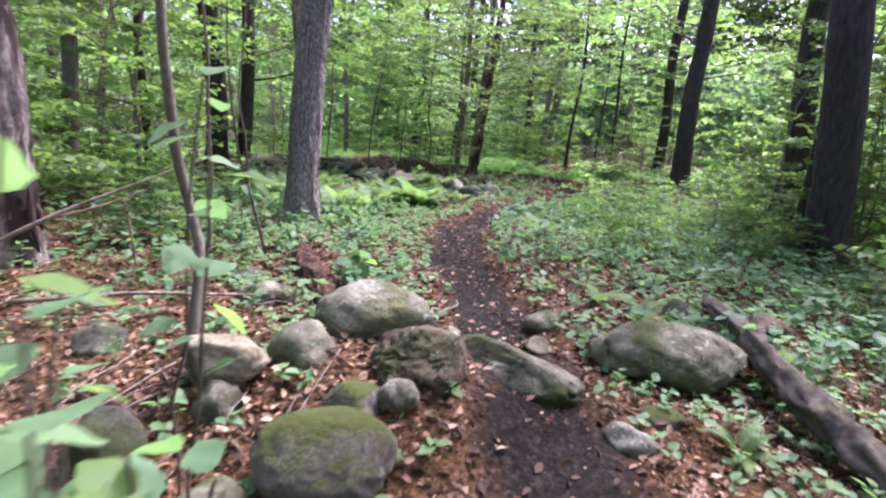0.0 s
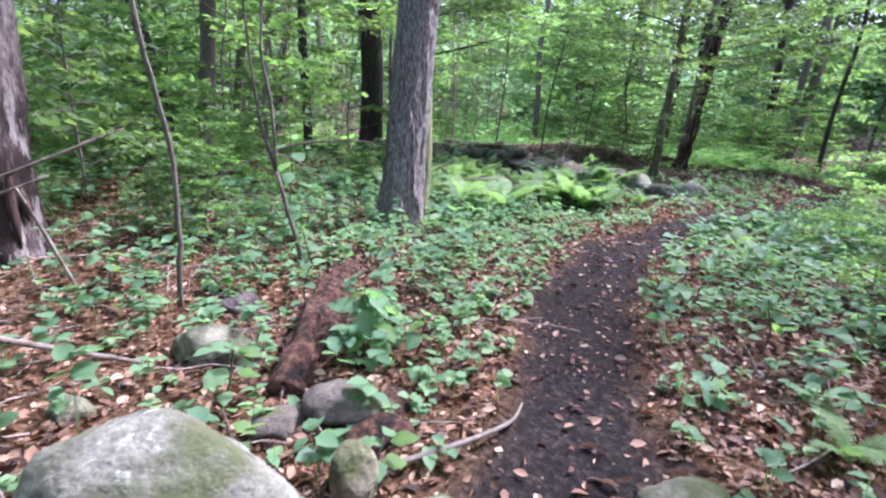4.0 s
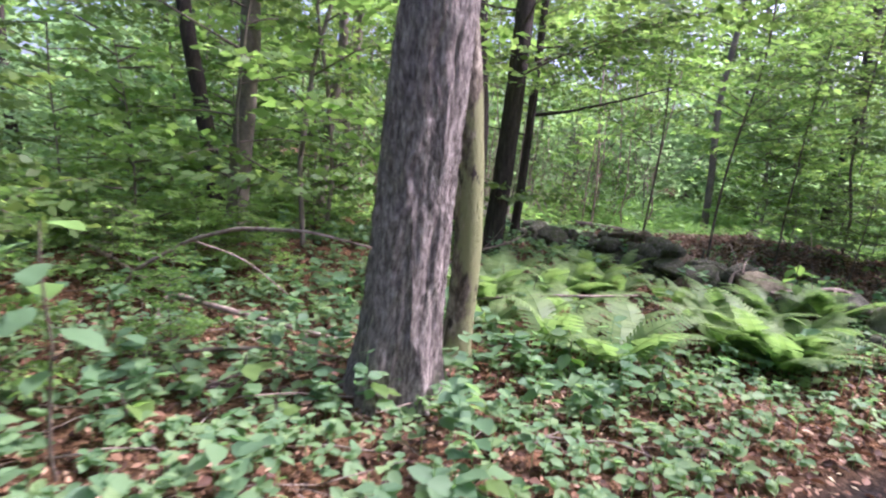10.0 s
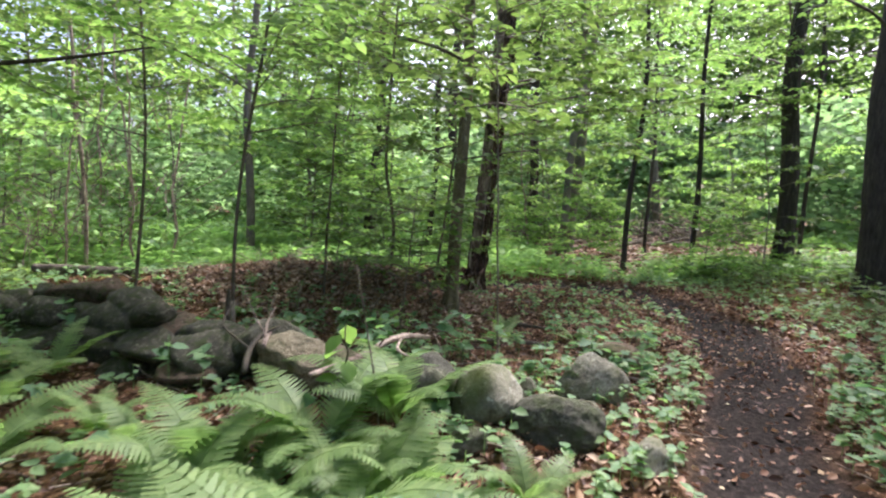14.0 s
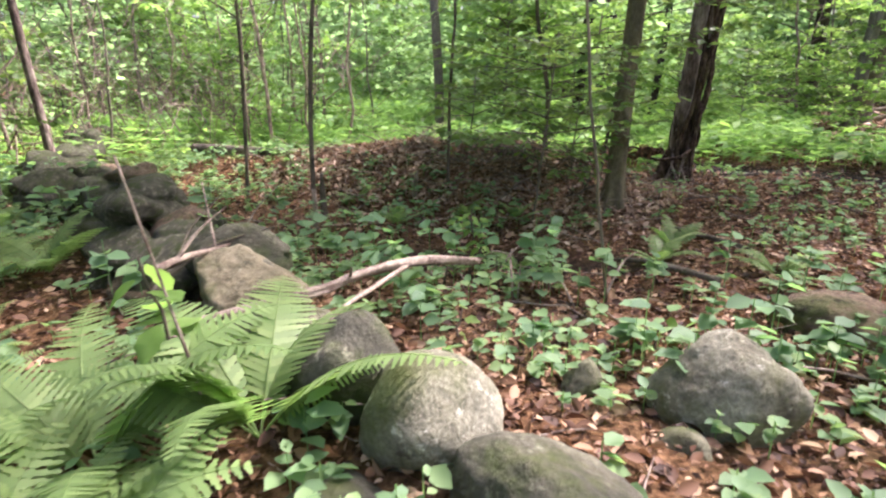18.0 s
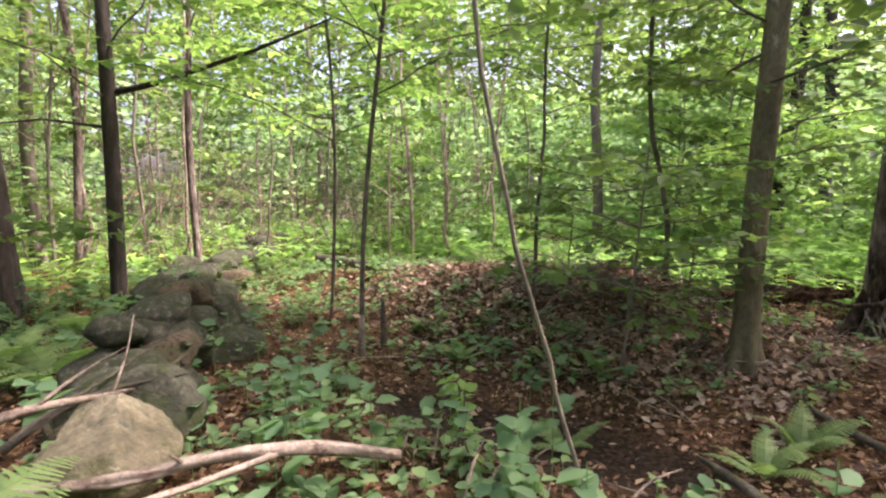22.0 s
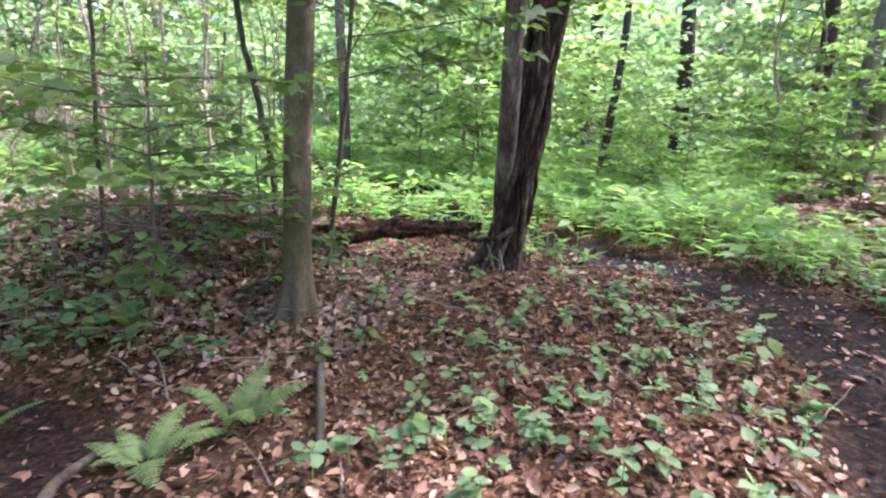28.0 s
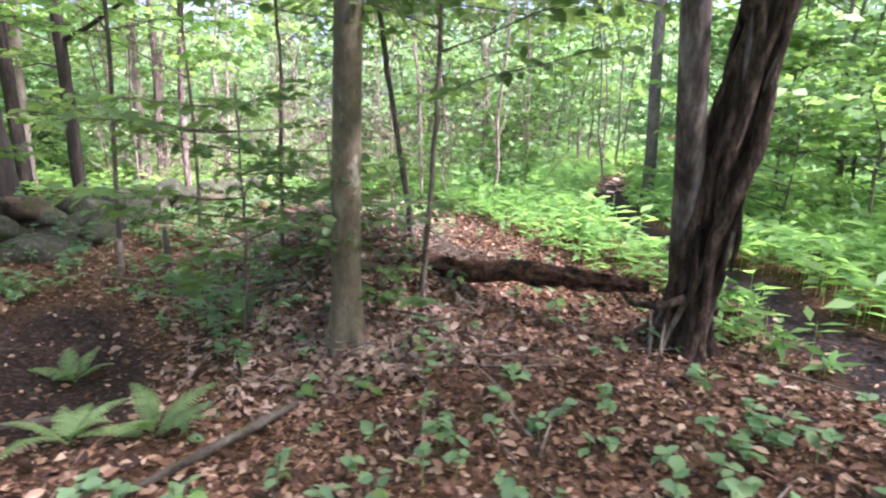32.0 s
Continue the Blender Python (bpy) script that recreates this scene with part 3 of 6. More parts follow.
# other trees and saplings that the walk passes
# crowns farther off take BRIGHT, so their sunlight is in the leaf colour
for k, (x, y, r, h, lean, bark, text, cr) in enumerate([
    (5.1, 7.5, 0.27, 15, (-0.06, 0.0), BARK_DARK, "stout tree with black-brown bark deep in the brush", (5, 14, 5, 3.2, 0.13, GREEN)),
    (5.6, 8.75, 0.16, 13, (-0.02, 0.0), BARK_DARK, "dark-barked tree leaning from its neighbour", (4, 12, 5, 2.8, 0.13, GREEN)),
    # crown swept west, unseen from the walk, added to shade the seedlings
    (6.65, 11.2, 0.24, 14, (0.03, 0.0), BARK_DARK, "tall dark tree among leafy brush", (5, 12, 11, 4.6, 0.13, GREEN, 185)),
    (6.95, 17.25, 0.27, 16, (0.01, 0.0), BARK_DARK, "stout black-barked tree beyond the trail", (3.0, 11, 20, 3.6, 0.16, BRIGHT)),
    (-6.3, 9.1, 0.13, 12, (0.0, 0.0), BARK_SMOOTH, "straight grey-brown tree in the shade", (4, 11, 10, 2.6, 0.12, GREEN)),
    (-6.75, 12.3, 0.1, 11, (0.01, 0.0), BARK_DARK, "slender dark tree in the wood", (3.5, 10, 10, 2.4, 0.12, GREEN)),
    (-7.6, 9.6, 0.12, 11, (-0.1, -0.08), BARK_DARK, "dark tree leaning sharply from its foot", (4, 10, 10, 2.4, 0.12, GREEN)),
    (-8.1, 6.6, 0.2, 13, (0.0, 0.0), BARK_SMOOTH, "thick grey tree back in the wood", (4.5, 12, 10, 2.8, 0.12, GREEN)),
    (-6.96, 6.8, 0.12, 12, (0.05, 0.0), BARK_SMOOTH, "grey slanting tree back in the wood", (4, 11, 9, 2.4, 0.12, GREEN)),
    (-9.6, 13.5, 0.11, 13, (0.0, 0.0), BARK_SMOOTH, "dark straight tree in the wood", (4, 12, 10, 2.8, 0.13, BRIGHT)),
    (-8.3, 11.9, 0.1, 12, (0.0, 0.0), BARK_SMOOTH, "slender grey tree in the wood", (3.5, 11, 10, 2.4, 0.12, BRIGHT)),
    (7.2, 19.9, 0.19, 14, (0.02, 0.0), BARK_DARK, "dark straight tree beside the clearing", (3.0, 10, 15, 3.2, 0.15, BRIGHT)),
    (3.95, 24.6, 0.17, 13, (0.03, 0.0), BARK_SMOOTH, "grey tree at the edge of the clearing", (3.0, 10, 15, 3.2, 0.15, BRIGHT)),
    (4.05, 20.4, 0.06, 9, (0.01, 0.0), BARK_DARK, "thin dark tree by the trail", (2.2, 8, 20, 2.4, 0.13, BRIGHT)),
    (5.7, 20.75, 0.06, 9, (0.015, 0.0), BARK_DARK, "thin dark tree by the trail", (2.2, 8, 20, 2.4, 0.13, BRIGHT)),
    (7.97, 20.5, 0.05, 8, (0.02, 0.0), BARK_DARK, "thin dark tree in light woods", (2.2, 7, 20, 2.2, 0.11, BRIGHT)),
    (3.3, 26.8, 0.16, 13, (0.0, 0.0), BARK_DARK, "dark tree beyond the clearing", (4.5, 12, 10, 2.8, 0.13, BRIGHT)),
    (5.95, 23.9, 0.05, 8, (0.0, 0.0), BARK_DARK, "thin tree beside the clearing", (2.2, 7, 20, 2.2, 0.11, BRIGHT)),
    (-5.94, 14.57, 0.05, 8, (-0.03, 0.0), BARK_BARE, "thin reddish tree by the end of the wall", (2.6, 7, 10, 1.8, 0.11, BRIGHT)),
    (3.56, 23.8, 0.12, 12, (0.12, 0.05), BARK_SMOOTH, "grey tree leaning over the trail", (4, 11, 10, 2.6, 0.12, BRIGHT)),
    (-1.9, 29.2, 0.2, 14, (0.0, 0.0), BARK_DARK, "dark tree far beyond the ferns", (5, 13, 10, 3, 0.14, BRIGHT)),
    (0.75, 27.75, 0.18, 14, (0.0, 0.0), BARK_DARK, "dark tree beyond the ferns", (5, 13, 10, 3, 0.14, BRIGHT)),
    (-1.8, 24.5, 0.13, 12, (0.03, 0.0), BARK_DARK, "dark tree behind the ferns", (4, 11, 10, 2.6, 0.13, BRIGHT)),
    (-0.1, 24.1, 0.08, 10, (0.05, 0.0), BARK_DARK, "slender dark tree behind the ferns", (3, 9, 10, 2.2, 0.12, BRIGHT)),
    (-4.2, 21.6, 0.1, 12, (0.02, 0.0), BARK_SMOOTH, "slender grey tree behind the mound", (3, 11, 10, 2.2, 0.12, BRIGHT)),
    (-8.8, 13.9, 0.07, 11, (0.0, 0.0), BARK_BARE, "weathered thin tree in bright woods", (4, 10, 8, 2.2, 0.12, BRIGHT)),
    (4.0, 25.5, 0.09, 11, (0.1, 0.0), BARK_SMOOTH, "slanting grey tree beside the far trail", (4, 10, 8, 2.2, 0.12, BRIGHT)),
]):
    tree(x, y, r, h, lean, bark, text, 30 + k, cr, segs=18 if r > 0.12 else 12, ridge=0.06, ridges=11, step=0.2)


def stem(points, r0, r1, material, label, category="sapling", name="sapling", extra=(), seed=0, foliage=None, segs=8):
    """A slender stem through given points, with side stems and, where asked, leafy twigs: (count, low share, reach, leaf, material)."""
    rng = np.random.default_rng(seed)
    base = np.array(points[0], float)
    ob = tagged(new(name), label, category)
    ob.location = base

    def smooth(pp):
        pp = np.array(pp, float) - base
        s = np.r_[0, np.cumsum(np.linalg.norm(np.diff(pp, axis=0), axis=1))]
        q = np.linspace(0, s[-1], max(6, int(s[-1] / 0.12)))
        c = np.stack([np.interp(q, s, pp[:, i]) for i in range(3)], -1)
        for _ in range(3):
            c[1:-1] = (c[:-2] + 2 * c[1:-1] + c[2:]) / 4
        return c + np.pad(rng.normal(0, 0.004, (len(c) - 2, 3)), ((1, 1), (0, 0)))
    main = smooth(points)
    bumpy = lambda a, s, r: 1 + 0.1 * vnoise(a * 1.3, s * 14 + 0 * a, 7)
    v, f = tube(main, np.linspace(r0, r1, len(main)), segs, bumpy)
    part("stem", mesh_np("stem", v, f, material, True), ob)
    for pts, a, b in extra:
        q = smooth(pts)
        v, f = tube(q, np.linspace(a, b, len(q)), 6, bumpy)
        part("branch", mesh_np("branch", v, f, material, True), ob)
    if foliage:
        cnt, low, reach, leaf, lm = foliage
        limbs = []
        for k in range(cnt):
            i = int((low + (1 - low) * (k + rng.random()) / cnt) * (len(main) - 1))
            az = k * 2.4 + rng.normal(0, 0.4)
            ln = reach * rng.uniform(0.6, 1.2)
            limbs.append((wander(main[i], main[i] + np.array((math.cos(az) * ln, math.sin(az) * ln, ln * rng.uniform(-0.05, 0.35))), 5, ln * 0.04, rng), 0.006))
        wood, (P, A, N, S) = branchwork(rng, limbs, leaf, 4)
        v, f = join_np(wood)
        tagged(part("branchwork", mesh_np("branchwork", v, f, TWIG), ob), kind="stuff")
        v, f = leaves(P, A, N, S, True)
        tagged(part("foliage", mesh_np("foliage", v, f, lm), ob), kind="stuff")
    return ob


stem([on(-2.24, 4.9, -0.03), (-2.14, 4.84, 0.4), (-2.1, 4.8, 0.88), (-2.07, 4.75, 1.09), (-2.05, 4.67, 1.29), (-2.02, 4.59, 1.49), (-1.98, 4.52, 1.7), (-1.97, 4.48, 1.9), (-1.95, 4.3, 2.7), (-2.0, 4.2, 3.6)], 0.017, 0.009, BARK_SMOOTH, "thin bowed grey sapling among seedlings", seed=3, foliage=(6, 0.75, 0.7, 0.09, GREEN))
stem([(-1.5, 3.1, 0), (-1.5, 3.2, 0.4), (-1.52, 3.33, 0.72), (-1.62, 3.29, 1.1), (-1.63, 3.2, 1.5), (-1.62, 3.14, 1.9), (-1.66, 3.1, 2.6), (-1.7, 3.1, 3.8)], 0.036, 0.018, BARK_SMOOTH, "crooked slender grey sapling beside the boulders", seed=4, foliage=(6, 0.7, 0.7, 0.09, GREEN))
stem([on(-1.97, 5.88, -0.02), (-2.04, 5.8, 0.32), (-2.09, 5.74, 0.63), (-2.12, 5.71, 0.78)], 0.018, 0.013, TWIG, "forked twiggy sapling with two upright stems", seed=5,
     extra=[([(-2.12, 5.71, 0.78), (-2.18, 5.65, 1.06), (-2.21, 5.61, 1.28), (-2.24, 5.58, 1.74), (-2.26, 5.55, 2.18), (-2.2, 5.5, 3.3)], 0.012, 0.006), ([(-2.12, 5.71, 0.78), (-2.12, 5.71, 1.19), (-2.17, 5.66, 1.51), (-2.2, 5.62, 1.66), (-2.15, 5.68, 2.02), (-2.1, 5.72, 3.4)], 0.012, 0.006)])
stem([(0.33, 13.36, 0), (0.3, 13.25, 0.33), (0.24, 13.04, 1.0), (0.2, 12.9, 1.5), (0.16, 12.88, 2.1), (0.1, 12.85, 3.3)], 0.008, 0.005, BARK_SMOOTH, "thin pale sapling leaning over the leaf litter", seed=6, foliage=(9, 0.6, 0.7, 0.09, GREEN))
stem([(-0.75, 16.5, gz(-0.75, 16.5) - 0.05), (-0.7, 16.4, 1.0), (-0.85, 16.3, 1.8), (-0.8, 16.2, 2.8), (-0.7, 16.2, 4.6)], 0.026, 0.01, TWIG, "young beech with layered dark leaf sprays on the mound", seed=7, foliage=(34, 0.55, 1.4, 0.1, GREEN))
stem([(-1.5, 15.6, gz(-1.5, 15.6) - 0.05), (-1.5, 15.6, 0.8), (-1.45, 15.65, 1.6), (-1.4, 15.6, 2.6), (-1.3, 15.6, 3.6)], 0.018, 0.008, TWIG, "young beech with flat leaf sprays beside the mound", seed=8, foliage=(12, 0.5, 1.2, 0.1, GREEN))
stem([(-0.55, 15.25, gz(-0.55, 15.25) - 0.05), (-0.5, 15.3, 0.4), (-0.45, 15.3, 0.9), (-0.4, 15.3, 1.5)], 0.012, 0.006, BARK_SMOOTH, "leafy beech seedling close to the slim tree", seed=9, foliage=(24, 0.35, 0.95, 0.095, GREEN))
stem([(-0.15, 16.35, gz(-0.15, 16.35) - 0.05), (0.0, 16.4, 1.2), (0.1, 16.4, 2.2), (0.0, 16.4, 3.2)], 0.02, 0.01, TWIG, "young beech with dark sprays behind the slim tree", seed=10, foliage=(20, 0.45, 1.3, 0.1, GREEN))

stem([(-1.45, 16.05, gz(-1.45, 16.05) - 0.05), (-1.4, 16.0, 0.6), (-1.35, 15.95, 1.2)], 0.01, 0.005, BARK_SMOOTH, "low beech seedling on the leafy mound", seed=14, foliage=(8, 0.4, 0.6, 0.09, GREEN))
stem([(-0.35, 16.0, gz(-0.35, 16.0) - 0.05), (-0.35, 15.95, 0.5), (-0.3, 15.9, 0.95)], 0.009, 0.005, BARK_SMOOTH, "low beech seedling on the leafy mound", seed=15, foliage=(14, 0.3, 0.65, 0.09, GREEN))

# vine tree: second stem, vines, roots
rv_ = np.random.default_rng(5)
v, f = tube([(0.0, 0.0, 0.1), (0.02, -0.05, 0.6), (0.06, -0.13, 1.2), (0.1, -0.22, 1.8), (0.13, -0.31, 2.4), (0.17, -0.42, 3.2), (0.3, -0.7, 6), (0.4, -0.9, 9)], [0.085, 0.085, 0.083, 0.08, 0.078, 0.074, 0.06, 0.04], 28, lambda a, s, r: 1 + 0.05 * vnoise(a / 6.2832 * 7, s * 5 + 0 * a, 2, 7) + 0.025 * vnoise(a / 6.2832 * 20, s * 16 + 0 * a, 3, 20))
part("second_stem", mesh_np("second_stem", v, f, BARK_BARE, True), vt, "pale smooth second stem")
zs = np.arange(0.0, 4.4, 0.06)
for k in range(7):
    ang = 5.3 + (k - 3) * 0.36 + 0.3 * np.sin(zs * (2.0 + 0.3 * k) + k * 1.7) + 0.1 * np.sin(zs * 7 + k)
    rr = 0.128 + 0.012 * (k % 3) + 0.12 * np.exp(-zs / 0.22) + 0.025 * np.sin(zs * 4.1 + k * 2)
    pts = np.stack([0.1 * zs + rr * np.cos(ang), 0.09 * zs + rr * np.sin(ang), zs - 0.05], -1)
    v, f = tube(pts, 0.016 + 0.009 * (k % 3), 10, lambda a, s, r: 1 + 0.3 * vnoise(a / 6.2832 * 4, s * 12 + 0 * a, 3, 4))
    part("vine", mesh_np("vine", v, f, VINE if k % 3 else BARK_BARE, True), vt, "ropy climbing vine stem")
for k in range(16):
    z0, az = rv_.uniform(0.15, 1.1), 5.2 + rv_.normal(0, 0.9)
    R_ = 0.165 + 0.1 * math.exp(-z0 / 0.3)
    c = np.array([0.1 * z0 + R_ * math.cos(az), 0.09 * z0 + R_ * math.sin(az), z0])
    e = c + np.array([0.02 * math.cos(az), 0.02 * math.sin(az), rv_.uniform(0.15, 0.4)])
    v, f = tube([c, (c + e) / 2 + 0.008, e], [0.012, 0.02, 0.006], 5)
    part("bark_flake", mesh_np("bark_flake", v, f, BARK_FLAKY, True), vt)

# ---- stones ----


def stone_mesh(name, size, seed, material, fine=4, cuts=13, edge=24.0, crack=0.0):
    """A weathered field stone: a ball cut by broad planes with worn edges, roughened."""
    rng = np.random.default_rng(seed)
    bm = bmesh.new()
    bmesh.ops.create_icosphere(bm, subdivisions=fine, radius=1.0)
    dirs = unit(rng.normal(0, 1, (cuts, 3)))
    deep = rng.uniform(0.55, 0.97, cuts) if edge > 12 else rng.uniform(0.72, 0.98, cuts)
    off = rng.uniform(0, 50, 3)
    for q in bm.verts:
        d = np.array(q.co)
        proj = np.maximum(dirs @ d, 0.02)
        far = np.r_[deep / proj, 1.0]
        rr = float((far ** -edge).sum() ** (-1 / edge))
        s = Vector(d * 1.3 + off)
        rr += 0.09 * noise.noise(s) + 0.05 * noise.noise(s * 2.7) + 0.022 * noise.noise(s * 6) + 0.012 * noise.noise(s * 14)
        rr -= crack * (max(0.0, 1 - abs(noise.noise(s * 1.15 + Vector((9, 4, 2)))) / 0.05) + 0.6 * max(0.0, 1 - abs(noise.noise(s * 2.3)) / 0.07))
        q.co = Vector((d[0] * rr * size[0], d[1] * rr * size[1], d[2] * rr * size[2]))
    me = bpy.data.meshes.new(name)
    bm.to_mesh(me)
    bm.free()
    me.polygons.foreach_set("use_smooth", np.ones(len(me.polygons), bool))
    me.materials.append(material)
    return me


def boulder(x, y, z, size, material, label, seed, turn=0.0, tilt=0.0, group=""):
    """A stone with its middle at x, y, z; one that would hang free is made deep enough to stand on the ground."""
    top, low = z + size[2], min(z - size[2], gz(x, y) - 0.03)
    size = (size[0] * 1.1, size[1] * 1.1, (top - low) * 0.5 * 1.08)
    soft = "rounded" in label
    ob = tagged(new("boulder", stone_mesh("boulder", size, seed, material, 5 if size[0] > 0.25 else 4, 7 if soft else 14, 9.0 if soft else 26.0, 0.12 if "cracks" in label else 0.02 if soft else 0.035)), label, "boulder", group)
    ob.matrix_world = pose(x, y, (top + low) / 2, tilt, 0, turn)
    return ob


ROW = "tumbled stones across the trail"
for k, (x, y, z, sx, sy, sz, mt, text, turn, tilt) in enumerate([
    (-0.43, 3.27, 0.39, 0.34, 0.2, 0.17, STONE_PALE, "large rounded grey boulder with pale lichen", 14, 0),
    (-0.75, 2.84, 0.27, 0.19, 0.19, 0.17, STONE, "upright rounded grey stone with mossy side", 0, 6),
    (-0.14, 2.76, 0.29, 0.27, 0.2, 0.2, STONE_BROWN, "broken brown stone split by cracks, bedded in earth", 20, 0),
    (-0.42, 2.03, 0.19, 0.29, 0.23, 0.17, MOSSY, "low rounded boulder thickly grown with green moss", -5, 0),
    (0.45, 3.12, 0.12, 0.46, 0.17, 0.17, STONE, "long sloping grey slab beside the trail", -40, 0),
    (1.48, 3.55, 0.12, 0.45, 0.32, 0.27, STONE, "large dark angular boulder with mossy edge", -22, 8),
    (1.0, 2.6, 0.04, 0.14, 0.11, 0.09, STONE_PALE, "small pale grey stone on the trail", 0, 0),
    (0.82, 4.35, 0.02, 0.17, 0.13, 0.09, STONE, "small rounded grey stone at the trail edge", 30, 0),
    (0.71, 3.88, 0.0, 0.13, 0.11, 0.07, STONE_TAN, "small tan stone on the trail", 0, 0),
    (-1.42, 2.14, 0.17, 0.17, 0.15, 0.09, STONE_DARK, "dark half-buried stone under leaves", 0, 0),
    (-1.1, 2.62, 0.36, 0.25, 0.15, 0.09, STONE_TAN, "flat tan stone among dead leaves", 8, 0),
    (-1.05, 2.4, 0.14, 0.13, 0.11, 0.14, STONE_DARK, "dark stone half covered by dead leaves", 30, 0),
    (1.22, 2.83, 0.04, 0.14, 0.1, 0.07, MOSSY, "small mossy stone beside the trail", 0, 0),
    (-1.48, 4.47, 0.0, 0.24, 0.17, 0.14, STONE, "rounded grey stone at the foot of a rotten log", 15, 0),
    (1.11, 3.71, 0.11, 0.12, 0.1, 0.11, STONE_PALE, "grey stone leaning on a larger boulder", 0, 0),
    (2.55, 4.4, 0.08, 0.24, 0.18, 0.13, STONE_BROWN, "dark stone under seedlings", 0, 0),
    (0.92, 5.12, -0.02, 0.15, 0.1, 0.08, STONE_DARK, "dark low stone in the seedlings", 0, 0),
    (-1.55, 3.72, 0.0, 0.09, 0.09, 0.09, STONE, "small grey stone in leaf litter", 0, 0),
    (-1.88, 5.04, -0.02, 0.21, 0.15, 0.1, STONE_PURPLE, "flat purple-grey stone on leaf litter", 15, 0),
    (0.03, 3.88, 0.02, 0.13, 0.1, 0.07, STONE, "low grey stone at the trail edge", 0, 0),
    (-0.23, 3.8, 0.16, 0.08, 0.08, 0.11, STONE_TAN, "small tan stone against a boulder", 0, 0),
    (-0.2, 2.47, 0.24, 0.1, 0.08, 0.1, STONE_PALE, "pale wedge of stone among brown leaves", 30, 20),
    (-0.14, 3.27, 0.26, 0.12, 0.1, 0.13, STONE_DARK, "dark stone under a larger boulder", 0, 0),
    (-2.1, 3.2, 0.08, 0.2, 0.15, 0.12, STONE_DARK, "small dark stone in leaf litter", 0, 0),
    (2.04, 4.76, 0.06, 0.13, 0.1, 0.12, MOSSY, "moss-covered stone under brush", 0, 0),
    (-0.4, 2.4, 0.23, 0.16, 0.13, 0.09, MOSSY, "small moss-capped stone over brown leaves", 10, 0),
    (-0.85, 1.75, 0.12, 0.2, 0.15, 0.12, STONE, "half-buried grey stone under dead leaves", 40, 0),
    (-0.82, 3.13, 0.2, 0.13, 0.11, 0.1, MOSSY, "small mossy stone beside a grey boulder", 0, 0),
]):
    boulder(x, y, z, (sx, sy, sz), mt, text, 100 + k, turn, tilt, ROW)
GAP = "tumbled stones at the wall's end"
for k, (x, y, z, sx, sy, sz, mt, text, turn, tilt) in enumerate([
    (0.03, 11.74, 0.24, 0.19, 0.17, 0.18, STONE_PALE, "blocky rounded pale grey stone at the broken end of the wall", 10, 0),
    (0.84, 12.45, 0.08, 0.25, 0.19, 0.24, STONE_PALE, "upright rounded tan boulder among dead leaves", 15, 0),
    (0.41, 11.58, 0.18, 0.24, 0.17, 0.15, STONE_DARK, "dark low rounded stone at the broken end of the wall", -10, 0),
    (-0.3, 11.83, 0.24, 0.18, 0.15, 0.22, STONE_DARK, "dark rounded stone at the broken end of the wall", 0, 0),
    (-1.1, 12.27, 0.29, 0.36, 0.24, 0.16, STONE_TAN, "broad tan flat-topped boulder on the wall", -20, 10),
    (-0.62, 11.99, 0.22, 0.27, 0.15, 0.16, STONE, "long rounded grey boulder in the wall", 10, 0),
    (1.4, 13.45, 0.0, 0.28, 0.22, 0.17, STONE_BROWN, "domed rounded tan boulder beside the trail", 0, 0),
    (0.36, 12.35, 0.1, 0.08, 0.07, 0.08, STONE, "pale grey stone among leaves", 40, 0),
    (0.64, 12.5, 0.0, 0.07, 0.06, 0.06, STONE_TAN, "small brown stone in dead leaves", 0, 0),
    (0.72, 12.15, 0.03, 0.09, 0.08, 0.07, STONE, "small stone in dead leaves", 0, 0),
    (0.8, 11.38, 0.05, 0.16, 0.13, 0.13, STONE_PALE, "low grey stone at the trail edge", 0, 0),
    (1.15, 10.4, 0.04, 0.2, 0.12, 0.11, STONE_DARK, "smooth dark stone at the trail edge", 50, 0),
    (1.55, 10.7, 0.06, 0.2, 0.16, 0.13, STONE, "pale stone beside the trail", 0, 0),
    (-1.35, 12.5, 0.33, 0.24, 0.18, 0.14, STONE_DARK, "dark flat stone in the wall", 30, 0),
    (-1.0, 12.3, 0.42, 0.05, 0.04, 0.03, STONE_PALE, "small whitish stone lying on a boulder", 20, 0),
    (-0.1, 11.45, 0.1, 0.14, 0.12, 0.1, STONE_DARK, "small dark stone under a pale one", 20, 0),
]):
    boulder(x, y, z, (sx, sy, sz), mt, text, 200 + k, turn, tilt, GAP)

